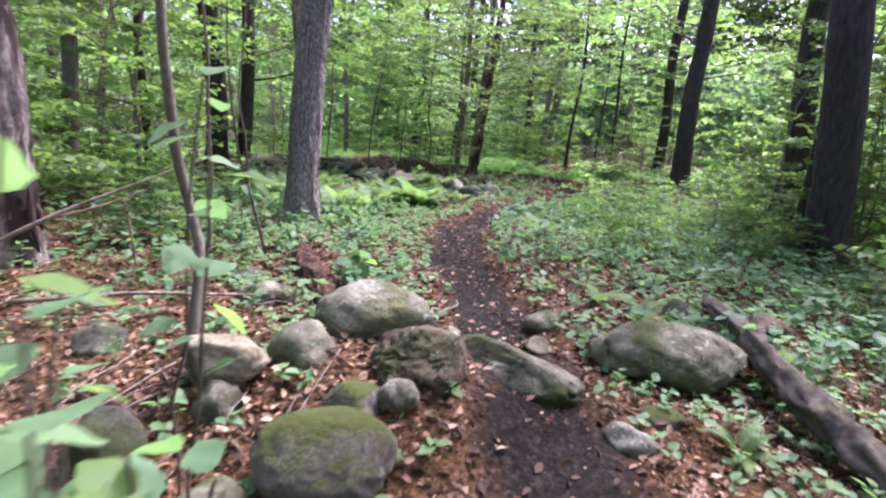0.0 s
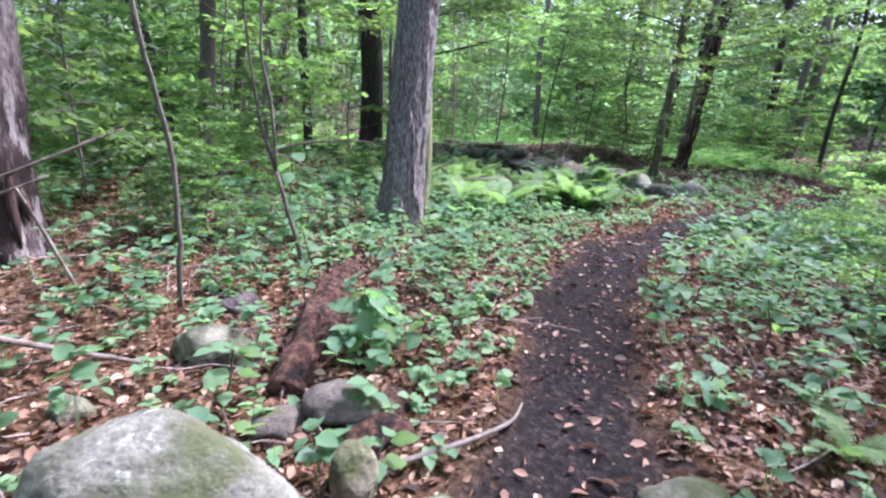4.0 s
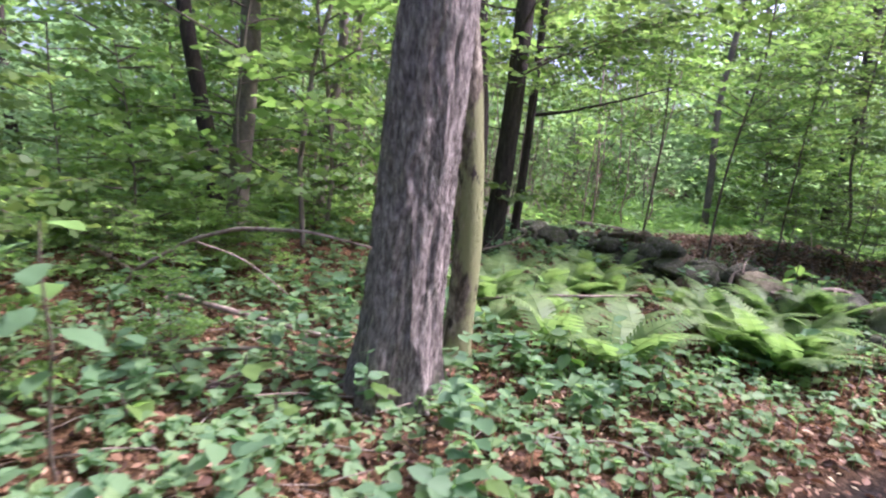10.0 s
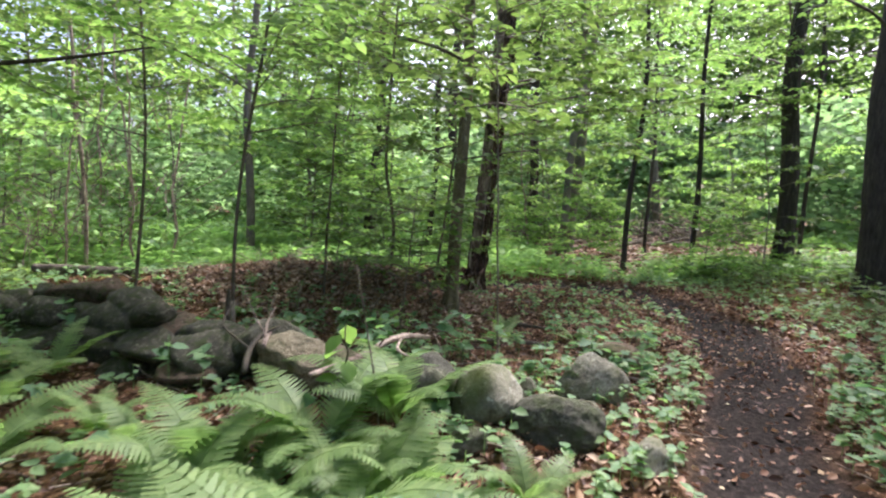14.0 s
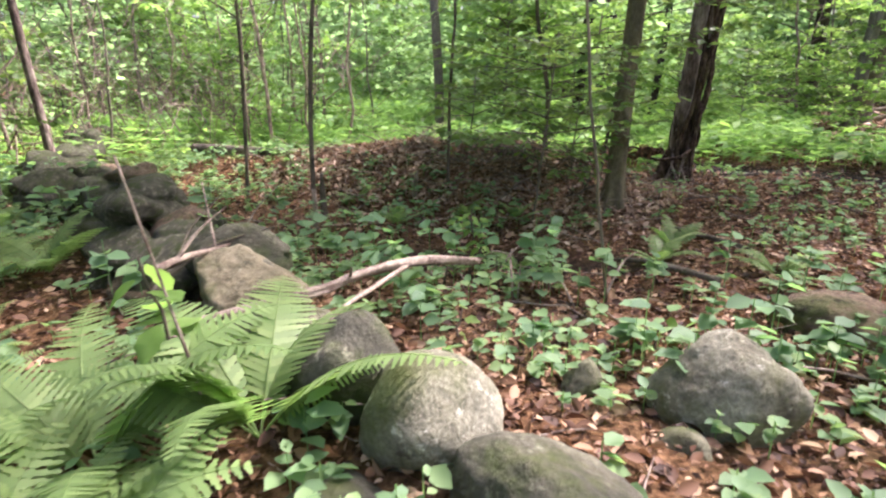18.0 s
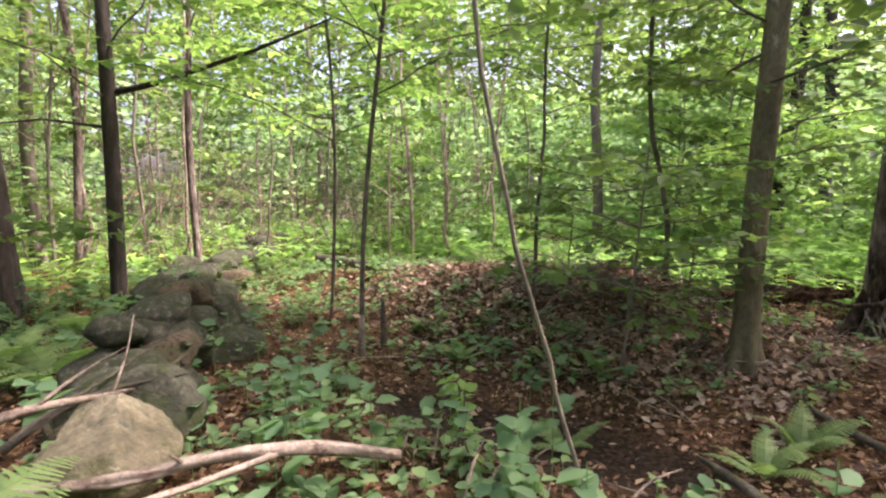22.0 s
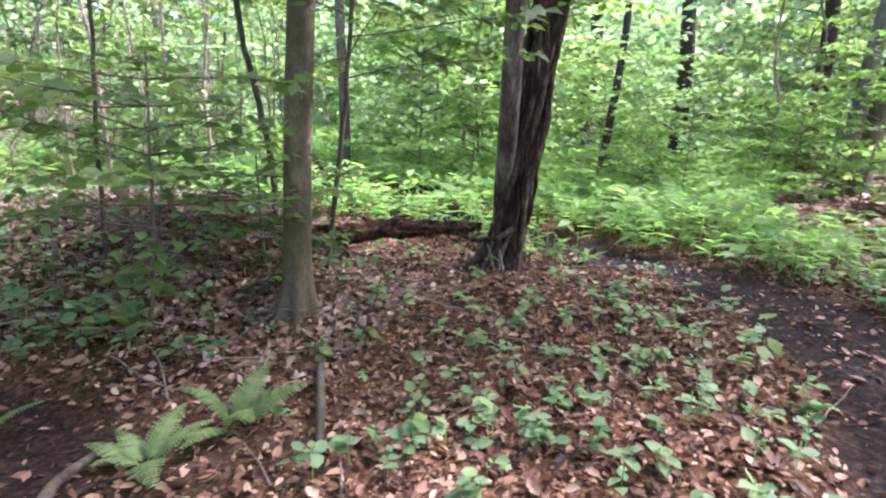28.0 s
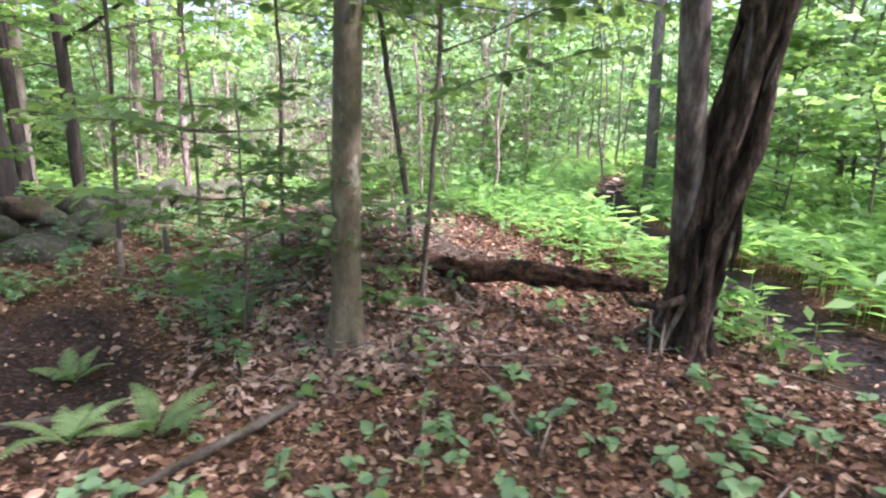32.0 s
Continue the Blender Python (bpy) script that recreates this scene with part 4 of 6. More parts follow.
# the old dry-stone wall
WALL = np.array([(-9.5, 17.6), (-6.0, 14.75), (-4.6, 13.75), (-3.6, 13.6), (-2.8, 13.15), (-2.1, 12.65), (-1.55, 12.45)])
wall_ob = tagged(new("stone_wall"), "low tumbled dry-stone wall of dark lichened field stones", "stone wall", kind="structure")
kinds = [stone_mesh("stone", (1, 0.72, 0.6), 300 + k, (STONE_DARK, STONE_DARK, STONE_BROWN, STONE_DARK, STONE_DARK)[k % 5], 4, 9, 14.0) for k in range(10)]
rw = np.random.default_rng(21)
for line, courses in ((WALL, 3),):
    seg = np.r_[0, np.cumsum(np.linalg.norm(np.diff(line, axis=0), axis=1))]
    for course in range(courses):
        s = 0.1
        while s < seg[-1]:
            x, y = np.interp(s, seg, line[:, 0]), np.interp(s, seg, line[:, 1])
            k = np.searchsorted(seg, s) - 1
            d = unit(line[min(k + 1, len(line) - 1)] - line[max(k, 0)])
            rows = (-0.24, 0.02, 0.26) if course == 0 else ((-0.14, 0.13) if course == 1 else (0.0,))
            for o in rows:
                if course == 2 and (rw.random() < 0.35 or x < -3.7):
                    continue
                q = rw.normal(0, 0.05, 3)
                px_, py_ = x - d[1] * (o + q[0]) + d[0] * q[1], y + d[0] * (o + q[0]) + d[1] * q[1]
                w = rw.uniform(0.19, 0.35) * (1 - 0.08 * course)
                ob = part("stone", kinds[rw.integers(10)], wall_ob)
                ob.matrix_local = pose(px_, py_, gz(px_, py_) + 0.05 + course * 0.17 + q[2] * 0.5, rw.normal(0, 14), rw.normal(0, 14), math.degrees(math.atan2(d[1], d[0])) + rw.normal(0, 30)) @ Matrix.Diagonal((w, w, w * rw.uniform(0.8, 1.15), 1))
            s += rw.uniform(0.33, 0.5)

# ---- fallen wood ----


def fallen(points, radii, material, label, category="log", name="log", segs=14, seed=0, rough=0.12, branches=()):
    """Fallen wood through given points; branches: further lines of the same piece."""
    rng = np.random.default_rng(seed)
    base = np.array(points[0], float)
    ob = tagged(new(name), label, category)
    ob.location = base
    for i, (pts, rr) in enumerate([(points, radii)] + list(branches)):
        pp = np.array(pts, float) - base
        s = np.r_[0, np.cumsum(np.linalg.norm(np.diff(pp, axis=0), axis=1))]
        q = np.linspace(0, s[-1], max(8, int(s[-1] / 0.05)))
        c = np.stack([np.interp(q, s, pp[:, k]) for k in range(3)], -1)
        for _ in range(4):
            c[1:-1] = (c[:-2] + 2 * c[1:-1] + c[2:]) / 4
        r = np.interp(q, s, rr) if len(rr) == len(pp) else np.linspace(rr[0], rr[-1], len(q))
        sd = seed + i
        v, f = tube(c, r, segs if i == 0 else max(6, segs // 2), lambda a, t, w: 1 + rough * (vnoise(a * 2.2, t * 9 + 0 * a, sd) + 0.5 * vnoise(a * 6, t * 4 + 0 * a, sd + 1) + 0.35 * vnoise(a * 9, t * 26 + 0 * a, sd + 2)))
        part("wood" if i == 0 else "branch", mesh_np("wood", v, f, material, True), ob)
    return ob


fallen([on(2.15, 4.45, 0.3), on(2.1, 3.7, 0.28), on(2.05, 3.0, 0.2), on(2.1, 2.3, 0.12), on(2.2, 1.5, 0.05)], [0.05, 0.075, 0.085, 0.09, 0.09], LOGBARK, "weathered mossy grey log lying against a boulder", seed=1, rough=0.5, segs=24)
fallen([on(-1.62, 5.95, 0.04), on(-1.4, 5.4, 0.06), on(-1.13, 4.85, 0.06), on(-0.92, 4.3, 0.0)], [0.09, 0.12, 0.13, 0.09], ROTTEN, "crumbling red-brown rotten log beside the trail", seed=2, rough=0.22, segs=44)
fallen([on(-5.1, 15.8, 0.18), (-4.2, 15.9, 0.3), (-3.25, 16.05, 0.28)], [0.055, 0.065, 0.055], LOGBARK, "long dark fallen log beyond the wall", seed=3)
fallen([(-1.0, 15.95, 0.24), (-0.72, 16.28, 0.26), (-0.3, 16.85, 0.28), (0.1, 17.35, 0.28), (0.42, 17.72, 0.27)], [0.045, 0.062, 0.068, 0.06, 0.03], ROTTEN, "broken rotten trunk lying from the mound to the vine-wrapped tree", seed=4, rough=0.6, segs=24)
fallen([(-0.952, 11.811, 0.327), (-0.87, 11.933, 0.335), (-0.765, 12.057, 0.345), (-0.678, 12.201, 0.342), (-0.639, 12.284, 0.349), (-0.613, 12.363, 0.362), (-0.497, 12.601, 0.366), (-0.411, 12.783, 0.333), (-0.263, 12.99, 0.28)], [0.014, 0.017, 0.019, 0.022, 0.017, 0.02, 0.021, 0.024, 0.015], DEADWOOD, "peeled pale dead branch lying over the wall stones", "branch", "dead_branch", 14, 5, 0.3,
       [([(-0.355, 11.846, 0.428), (-0.401, 11.952, 0.404), (-0.438, 12.075, 0.388), (-0.495, 12.376, 0.336), (-0.486, 12.543, 0.341), (-0.468, 12.675, 0.352)], [0.006, 0.009, 0.01, 0.011, 0.012, 0.013]), ([(-0.613, 12.363, 0.362), (-0.563, 12.303, 0.432)], [0.008, 0.003])])
fallen([(-1.247, 11.962, 0.447), (-1.27, 12.087, 0.452), (-1.329, 12.351, 0.409), (-1.341, 12.669, 0.412)], [0.018, 0.017, 0.013, 0.006], DEADWOOD, "grey forked dead branch lying across the wall", "branch", "dead_branch", 9, 17, 0.25,
       [([(-1.27, 12.087, 0.452), (-1.3, 12.219, 0.53), (-1.279, 12.401, 0.609)], [0.01, 0.008, 0.003]), ([(-1.329, 12.351, 0.409), (-1.449, 12.451, 0.529), (-1.529, 12.511, 0.689)], [0.007, 0.005, 0.002])])
fallen([on(-4.0, 3.45, 0.0), (-2.85, 3.99, 0.7), (-1.97, 4.4, 1.13)], [0.022, 0.015, 0.005], DEADWOOD, "bare pale dead branch propped over the undergrowth", "branch", "dead_branch", 7, 6, 0.15,
       [([(-2.95, 3.94, 0.64), (-2.65, 4.12, 0.73), (-2.39, 4.27, 0.86)], [0.012, 0.005])])
fallen([on(-2.9, 3.5, 0.16), on(-2.2, 3.75, 0.22), on(-1.4, 3.95, 0.2)], [0.017, 0.016, 0.01], DEADWOOD, "long thin dead stick lying on stones", "stick", "dead_branch", 7, 7)
fallen([on(-4.4, 7.0, 0.0), (-3.97, 7.04, 0.42), (-3.4, 7.15, 0.72), (-2.98, 7.22, 0.85), (-2.4, 7.28, 0.92), (-2.05, 7.42, 0.88)], [0.014, 0.014, 0.013, 0.012, 0.01, 0.006], DEADWOOD, "arched dead branch leaning on the furrowed tree", "branch", "dead_branch", 7, 8, 0.15,
       [([(-3.4, 7.15, 0.72), (-3.2, 7.4, 0.62), (-3.0, 7.6, 0.4)], [0.008, 0.004])])
fallen([on(-5.43, 7.24, 0.12), on(-4.35, 7.44, 0.14), on(-3.57, 7.67, 0.1), on(-2.9, 7.96, 0.06)], [0.022, 0.022, 0.02, 0.012], DEADWOOD, "long dead branch lying in the seedlings", "branch", "dead_branch", 7, 9, 0.15,
       [([on(-4.35, 7.44, 0.14), on(-4.0, 7.2, 0.12), on(-3.6, 7.1, 0.06)], [0.012, 0.006])])
fallen([on(-3.35, 6.8, 0.05), on(-3.0, 7.3, 0.1), on(-2.6, 7.75, 0.06)], [0.015, 0.014, 0.008], LOGBARK, "dead stick lying in seedlings", "stick", "dead_branch", 7, 16)
fallen([on(-2.9, 9.55, 0.12), on(-2.4, 9.75, 0.24), on(-1.98, 9.95, 0.3), on(-1.75, 10.4, 0.3)], [0.012, 0.014, 0.012, 0.007], DEADWOOD, "bent pale stick lying through the ferns", "stick", "dead_branch", 7, 10)
fallen([on(0.9, 13.9, 0.03), on(0.5, 14.2, 0.08), on(0.25, 14.55, 0.05)], [0.025, 0.022, 0.012], LOGBARK, "short dark dead limb on leaf litter", "stick", "dead_branch", 8, 11)
fallen([on(0.5, 15.55, 0.02), on(0.9, 15.1, 0.05), on(1.15, 14.8, 0.02)], [0.02, 0.022, 0.012], LOGBARK, "dead limb lying by the slim tree's foot", "stick", "dead_branch", 8, 12)
fallen([on(-0.25, 3.85, 0.05), on(0.0, 4.2, 0.08), on(0.12, 4.55, 0.05), on(0.1, 4.75, 0.04)], [0.012, 0.012, 0.009, 0.005], BARK_SMOOTH, "curved twig lying at the trail edge", "stick", "dead_branch", 6, 13)

fallen([(-2.48, 4.16, 0.8), (-2.53, 4.3, 0.52), on(-2.62, 4.55, 0.02)], [0.006, 0.011, 0.012], DEADWOOD, "pale peeled stick leaning in the undergrowth", "stick", "dead_branch", 7, 14)
fallen([on(-4.1, 10.5, 0.1), (-3.75, 10.75, 0.36), (-3.48, 10.92, 0.46), (-3.3, 11.0, 0.62)], [0.016, 0.013, 0.01, 0.004], DEADWOOD, "bleached twiggy dead branch below the dark trees", "branch", "dead_branch", 7, 15, 0.15,
       [([(-3.75, 10.75, 0.36), (-3.65, 10.85, 0.5), (-3.52, 10.8, 0.66)], [0.007, 0.003]), ([(-3.48, 10.92, 0.46), (-3.38, 10.8, 0.56), (-3.3, 10.78, 0.66)], [0.006, 0.003]), ([(-3.6, 10.83, 0.42), (-3.5, 11.05, 0.5), (-3.42, 11.15, 0.58)], [0.006, 0.003]), ([(-3.9, 10.65, 0.26), (-3.7, 10.5, 0.34), (-3.5, 10.45, 0.32)], [0.007, 0.003])])

# small sticks strewn about
rs_ = np.random.default_rng(77)
pieces = []
for _ in range(700):
    x, y = (rs_.uniform(-5, 4), rs_.uniform(1, 19)) if _ > 210 else (rs_.uniform(-4, -0.4), rs_.uniform(2, 8))
    if trail_share(np.array([x]), np.array([y]))[0] > 0.3 or np.hypot(x, y) < 1.0:
        continue
    a, ln = rs_.uniform(0, 6.28), rs_.uniform(0.15, 0.8)
    e = (x + math.cos(a) * ln, y + math.sin(a) * ln)
    pts = wander((x, y, gz(x, y) + 0.02), (*e, gz(*e) + rs_.uniform(0.01, 0.12)), 5, ln * 0.06, rs_)
    pieces.append(tube(pts, np.linspace(0.006, 0.003, 5) * rs_.uniform(0.4, 1.3), 4, cap=False))
v, f = join_np(pieces)
tagged(new("fallen_sticks", mesh_np("fallen_sticks", v, f, DEADWOOD, True)), "thin dead sticks strewn over the leaf litter", "sticks", kind="stuff")

# ---- ferns ----


def frond_mesh(name, seed, lift, droop, n=20, lobes=3):
    """One arching frond a metre long: a midrib with paired, lobed leaflets."""
    rng = np.random.default_rng(seed)
    s = np.linspace(0, 1, 14)
    ang = radians(lift) - radians(droop) * s ** 1.3
    yy = np.r_[0, np.cumsum(np.cos(ang[:-1]) * np.diff(s))]
    zz = np.r_[0, np.cumsum(np.sin(ang[:-1]) * np.diff(s))]
    rib = np.stack([0 * s, yy, zz], -1)
    rv, rq = tube(rib, np.linspace(0.007, 0.0015, 14), 3, cap=False)
    pieces = [(rv, np.concatenate([rq[:, :3], rq[:, [0, 2, 3]]]))]
    for i in range(n):
        q = 0.17 + 0.82 * i / n
        prof = min(1.0, (q - 0.1) / 0.22) ** 0.7 * (1 - q) ** 0.75 * 1.6
        ln = 0.185 * min(prof, 1.0) * rng.uniform(0.93, 1.07) + 0.006
        c = np.array([np.interp(q, s, rib[:, k]) for k in range(3)])
        d = unit(np.array([np.interp(min(q + 0.03, 1), s, rib[:, k]) for k in range(3)]) - c)
        up = np.cross((1, 0, 0), d)
        for sg in (1, -1):
            out = unit(np.array((sg * 0.93, 0, 0)) + d * 0.33 - up * rng.uniform(0.05, 0.2))
            wd = np.cross(out, up)
            t = np.linspace(0, 1, lobes + 1)
            mid = c + out * (t * ln)[:, None] - up * (0.03 * ln * t ** 2)[:, None]
            w = 0.45 / n * (1 - 0.93 * t) ** 0.7 * (0.55 + 2.6 * ln)
            tips = mid[:-1] + out * (ln / lobes * 0.8)
            vv = np.concatenate([mid + wd * (w * 0.8)[:, None], mid - wd * (w * 0.8)[:, None], tips + wd * 1.1 * w[:-1, None], tips - wd * 1.1 * w[:-1, None]])
            k, n1 = np.arange(lobes), lobes + 1
            l0, r0, lt_, rt_ = k, n1 + k, 2 * n1 + k, 2 * n1 + lobes + k
            pieces.append((vv, np.concatenate([np.stack(q, -1) for q in ((l0, r0, r0 + 1), (l0, r0 + 1, l0 + 1), (l0, l0 + 1, lt_), (r0, rt_, r0 + 1))])))
    v, f = join_np(pieces)
    return mesh_np(name, v, f, FERN)


FRONDS = [frond_mesh("frond", 1, 62, 75), frond_mesh("frond", 2, 50, 62), frond_mesh("frond", 3, 72, 95), frond_mesh("frond", 4, 40, 50)]
FINE_FRONDS = [frond_mesh("frond", 11, 64, 78, 27, 6), frond_mesh("frond", 12, 54, 66, 27, 6), frond_mesh("frond", 13, 72, 95, 27, 6)]
rf = np.random.default_rng(8)


def fern(x, y, size, count, label, near=False):
    ob = tagged(new("fern"), label, "fern", "ferns of the wood")
    ob.location = (x, y, gz(x, y))
    a0 = rf.uniform(0, 360)
    for k in range(count):
        me = FINE_FRONDS[rf.integers(3)] if near else FRONDS[rf.integers(4)]
        w = size * rf.uniform(0.75, 1.1)
        fr = part("frond", me, ob)
        fr.matrix_local = pose(0, 0, 0, rf.normal(0, 7), rf.normal(0, 9), a0 + 360 * k / count + rf.normal(0, 14)) @ Matrix.Diagonal((w, w, w, 1))
    return ob


fern(-0.45, 11.58, 0.72, 10, "large fresh green fern arching beside the wall stones", True)
fern(0.12, 11.0, 0.42, 7, "fresh green fern close to the trail edge", True)
for x, y, w in ((-0.8, 11.32, 0.74), (-1.25, 11.15, 0.66), (-1.6, 11.3, 0.5), (-1.95, 11.6, 0.42), (-2.3, 11.3, 0.45), (-0.6, 10.9, 0.42), (-1.0, 10.7, 0.5)):
    fern(x, y, w, 7, "lush green fern with lacy arching fronds below the wall", True)
for k in range(52):
    x, y = rf.uniform(-3.6, 0.1), rf.uniform(8.9, 12.2)
    if y < 9.6 and x > -1.2 or off_line(np.array([x]), np.array([y]), WALKED)[0] < 0.75:
        continue
    if y > 11.25 and x > -1.7 - 1.2 * (y - 11.25):
        continue
    fern(x, y, rf.uniform(0.6, 0.85) * (0.88 if y > 10.3 else 1.0), int(rf.integers(5, 8)), "green fern in the fern bed below the wall")
for x, y, w, text in ((0.55, 14.5, 0.36, "small fern growing in dead leaves"), (1.22, 14.2, 0.34, "small fern growing in dead leaves"), (0.62, 14.85, 0.36, "small fern growing in dead leaves"), (-0.4, 14.3, 0.34, "pale fern beside the hollow"), (2.25, 3.5, 0.4, "yellow-green fern beside the mossy log"), (2.5, 3.9, 0.4, "green fern beside the mossy log"), (1.55, 2.6, 0.3, "small yellow-green fern beside the trail"), (1.75, 4.6, 0.4, "green fern beside the trail"), (1.45, 5.0, 0.36, "green fern at the trail edge"), (-3.1, 9.6, 0.5, "sunlit fern behind the furrowed tree"), (-3.6, 10.1, 0.5, "sunlit fern behind the furrowed tree"), (-2.8, 10.2, 0.5, "sunlit fern behind the furrowed tree"), (-4.1, 9.5, 0.5, "sunlit fern in a gap"), (-3.3, 12.3, 0.5, "fern below the wall"), (-2.7, 12.4, 0.5, "fern below the wall"), (-3.9, 12.8, 0.45, "fern below the wall"), (1.3, 9.0, 0.45, "fern beside the trail"), (1.5, 8.3, 0.45, "fern beside the trail")):
    fern(x, y, w, 6, text)

# ---- low plants ----
rc = np.random.default_rng(31)


def scatter(n, box, weight):
    x, y = rc.uniform(box[0], box[1], n), rc.uniform(box[2], box[3], n)
    keep = rc.random(n) < weight(x, y)
    return x[keep], y[keep]


ROT = np.array([(-1.5, 5.7), (-0.86, 4.3)])


def cover_weight(x, y):
    t = trail_share(x, y)
    w = 0.5 + 0.5 * vnoise(x * 0.8, y * 0.8, 21)
    w = np.where((x > 0.9) & (y < 11), 0.85 + 0 * x, w)
    w = np.where((x > 0.7) & (x < 1.9) & (y > 2.0) & (y < 6.5), 0.22 + 0.2 * np.clip(x - 0.9, 0, 1), w)
    w = np.where((x < -0.2) & (x > -2.2) & (y > 4.4) & (y < 9.5), np.maximum(w, 0.75), w)
    w = np.where((y < 4.2) & (x < 0.9), w * 0.28, w)
    w = np.where((y >= 4.2) & (y < 5.8) & (x < -1.0), w * 0.4, w)
    w = np.where((y > 14.0) & (x < 1.2) & (x > -3.0), w * 0.12, w)
    w = np.where((y > 13.6) & (x >= 1.2) & (y < 18), w * 0.45, w)
    w = np.where((y > 12.2) & (y < 14) & (x > -2) & (x < 1.2), np.where((x < 0.1) | (y < 13.0), np.maximum(w * 0.7, 0.5), w * 0.3), w)
    w = np.where((y > 9.2) & (y < 12.3) & (x > -3.4) & (x < 0.3), w * np.where(x > -1.1, 0.8, 0.3), w)
    w = np.where((y > 11.4) & (y < 12.2) & (x > 0.2) & (x < 1.4), w * 0.45, w)
    w = np.where(off_line(x, y, ROT) < 0.14, 0, w)
    return np.clip(w, 0, 1) * (1 - np.clip(t * 1.3, 0, 1))


def plants(x, y, height, leaf, count, material, name, label, category, fine=True, wide=1.0):
    """Seedlings: a short stem each with a whorl or two of leaves."""
    n = len(x)
    z = land(x, y)
    h = rc.uniform(*height, n)
    reps = rc.integers(count[0], count[1], n)
    idx = np.repeat(np.arange(n), reps)
    m_ = len(idx)
    a = rc.uniform(0, 6.28, m_)
    lv = rc.uniform(0.45, 1.0, m_)
    pos = np.stack([x[idx] + rc.normal(0, 0.012, m_), y[idx] + rc.normal(0, 0.012, m_), z[idx] + h[idx] * lv], -1)
    along = np.stack([np.cos(a), np.sin(a), rc.normal(0.08, 0.22, m_)], -1)
    nor = np.array((0, 0, 1.0)) + rc.normal(0, 0.28, (m_, 3))
    v, f = leaves(pos, along, nor, rc.uniform(leaf[0], leaf[1], m_), fine, wide)
    st = []
    top = np.stack([x, y, z + h], -1)
    bot = np.stack([x, y, z - 0.01], -1)
    w = 0.0022
    for dx, dy in ((w, 0), (0, w)):
        q = np.stack([bot - (dx, dy, 0), bot + (dx, dy, 0), top + (dx, dy, 0), top - (dx, dy, 0)], 1).reshape(-1, 3)
        st.append((q, (np.arange(n) * 4)[:, None] + np.arange(4)))
    v, f = join_np([(v, f)] + st)
    return tagged(new(name, mesh_np(name, v, f, material)), label, category, kind="stuff")


x, y = scatter(22000, (-6.5, 5.5, 0.6, 20), cover_weight)
plants(x, y, (0.04, 0.18), (0.035, 0.085), (4, 8), COVER, "seedlings", "low green tree seedlings and woodland herbs covering the ground", "seedlings", True, 1.15)
x, y = scatter(2600, (-6.5, 5.5, 3.5, 14), lambda x, y: cover_weight(x, y) * (off_line(x, y, WALKED) > 0.55) * (0.35 + 0.65 * (vnoise(x * 0.6, y * 0.6, 40) > 0)))
plants(x, y, (0.18, 0.42), (0.07, 0.12), (5, 10), COVER, "tall_seedlings", "knee-high leafy seedlings among the undergrowth", "seedlings", True, 1.2)
x, y = scatter(22000, (-9, 10, 18.2, 34), lambda x, y: np.where(x < 2.2 + 0.12 * (y - 18), 0.95, np.where(y < 20.5, 0.55, 0.0)) * (1 - np.clip(trail_share(x, y) * 1.4, 0, 1)))
plants(x, y, (0.1, 0.42), (0.09, 0.2), (4, 7), MEADOW, "fern_meadow", "bright green carpet of low ferns and herbs in the clearing", "ferns", False, 0.55)
x, y = scatter(5000, (-14, -5, 2, 18), lambda x, y: 0.5 + 0.5 * vnoise(x * 0.5, y * 0.5, 3))
plants(x, y, (0.08, 0.35), (0.08, 0.14), (4, 7), GREEN, "woodland_herbs", "green herbs on the shaded woodland floor", "herbs", False, 1.1)
x, y = scatter(6000, (4.5, 14, -2, 20), lambda x, y: 0.7 + 0.3 * vnoise(x * 0.5, y * 0.5, 3))
plants(x, y, (0.1, 0.5), (0.08, 0.15), (4, 8), GREEN, "woodland_brush", "green low brush beside the trail", "brush", False, 1.1)

x, y = scatter(26000, (-24, 20, 2, 40), lambda x, y: np.where((np.abs(x - 0.3) < 6.3) & (y < 18.5), 0, 0.8) * np.where((x > 2.6) & (x < 13) & (y > 20) & (y < 32), 0.01, 1) * (1 - np.clip(trail_share(x, y) * 1.4, 0, 1)))
plants(x, y, (0.1, 0.5), (0.14, 0.28), (4, 7), MEADOW, "far_herbs", "bright green herbs and low brush on the floor of the wood", "herbs", False, 0.8)

# dead leaves
def litter_weight(x, y):
    t = trail_share(x, y)
    near = np.exp(-(np.abs(off_line(x, y, TRAIL) - 0.9) / 4.6) ** 2)
    return np.clip(0.25 + 0.75 * near, 0, 1) * (1 - np.clip(t * 1.1, 0, 0.86))


x, y = scatter(175000, (-6.0, 4.5, 0.4, 19.0), litter_weight)
near = off_line(x, y, TRAIL) < 2.2
sheets = []
for sel, fine in ((near, True), (~near, False)):
    px_, py_ = x[sel], y[sel]
    m_ = len(px_)
    a = rc.uniform(0, 6.28, m_)
    pos = np.stack([px_, py_, land(px_, py_) + rc.uniform(0.004, 0.028, m_)], -1)
    sheets.append(leaves(pos, np.stack([np.cos(a), np.sin(a), rc.normal(0, 0.25, m_)], -1), np.array((0, 0, 1.0)) + rc.normal(0, 0.95, (m_, 3)), 0.024 + 0.056 * rc.random(m_) ** 1.4, fine, 0.85))
x, y = scatter(90000, (-2.5, 3.6, 1.5, 18.6), lambda x, y: litter_weight(x, y) * np.where(y > 12.5, 1.0, 0.35))
m_ = len(x)
a = rc.uniform(0, 6.28, m_)
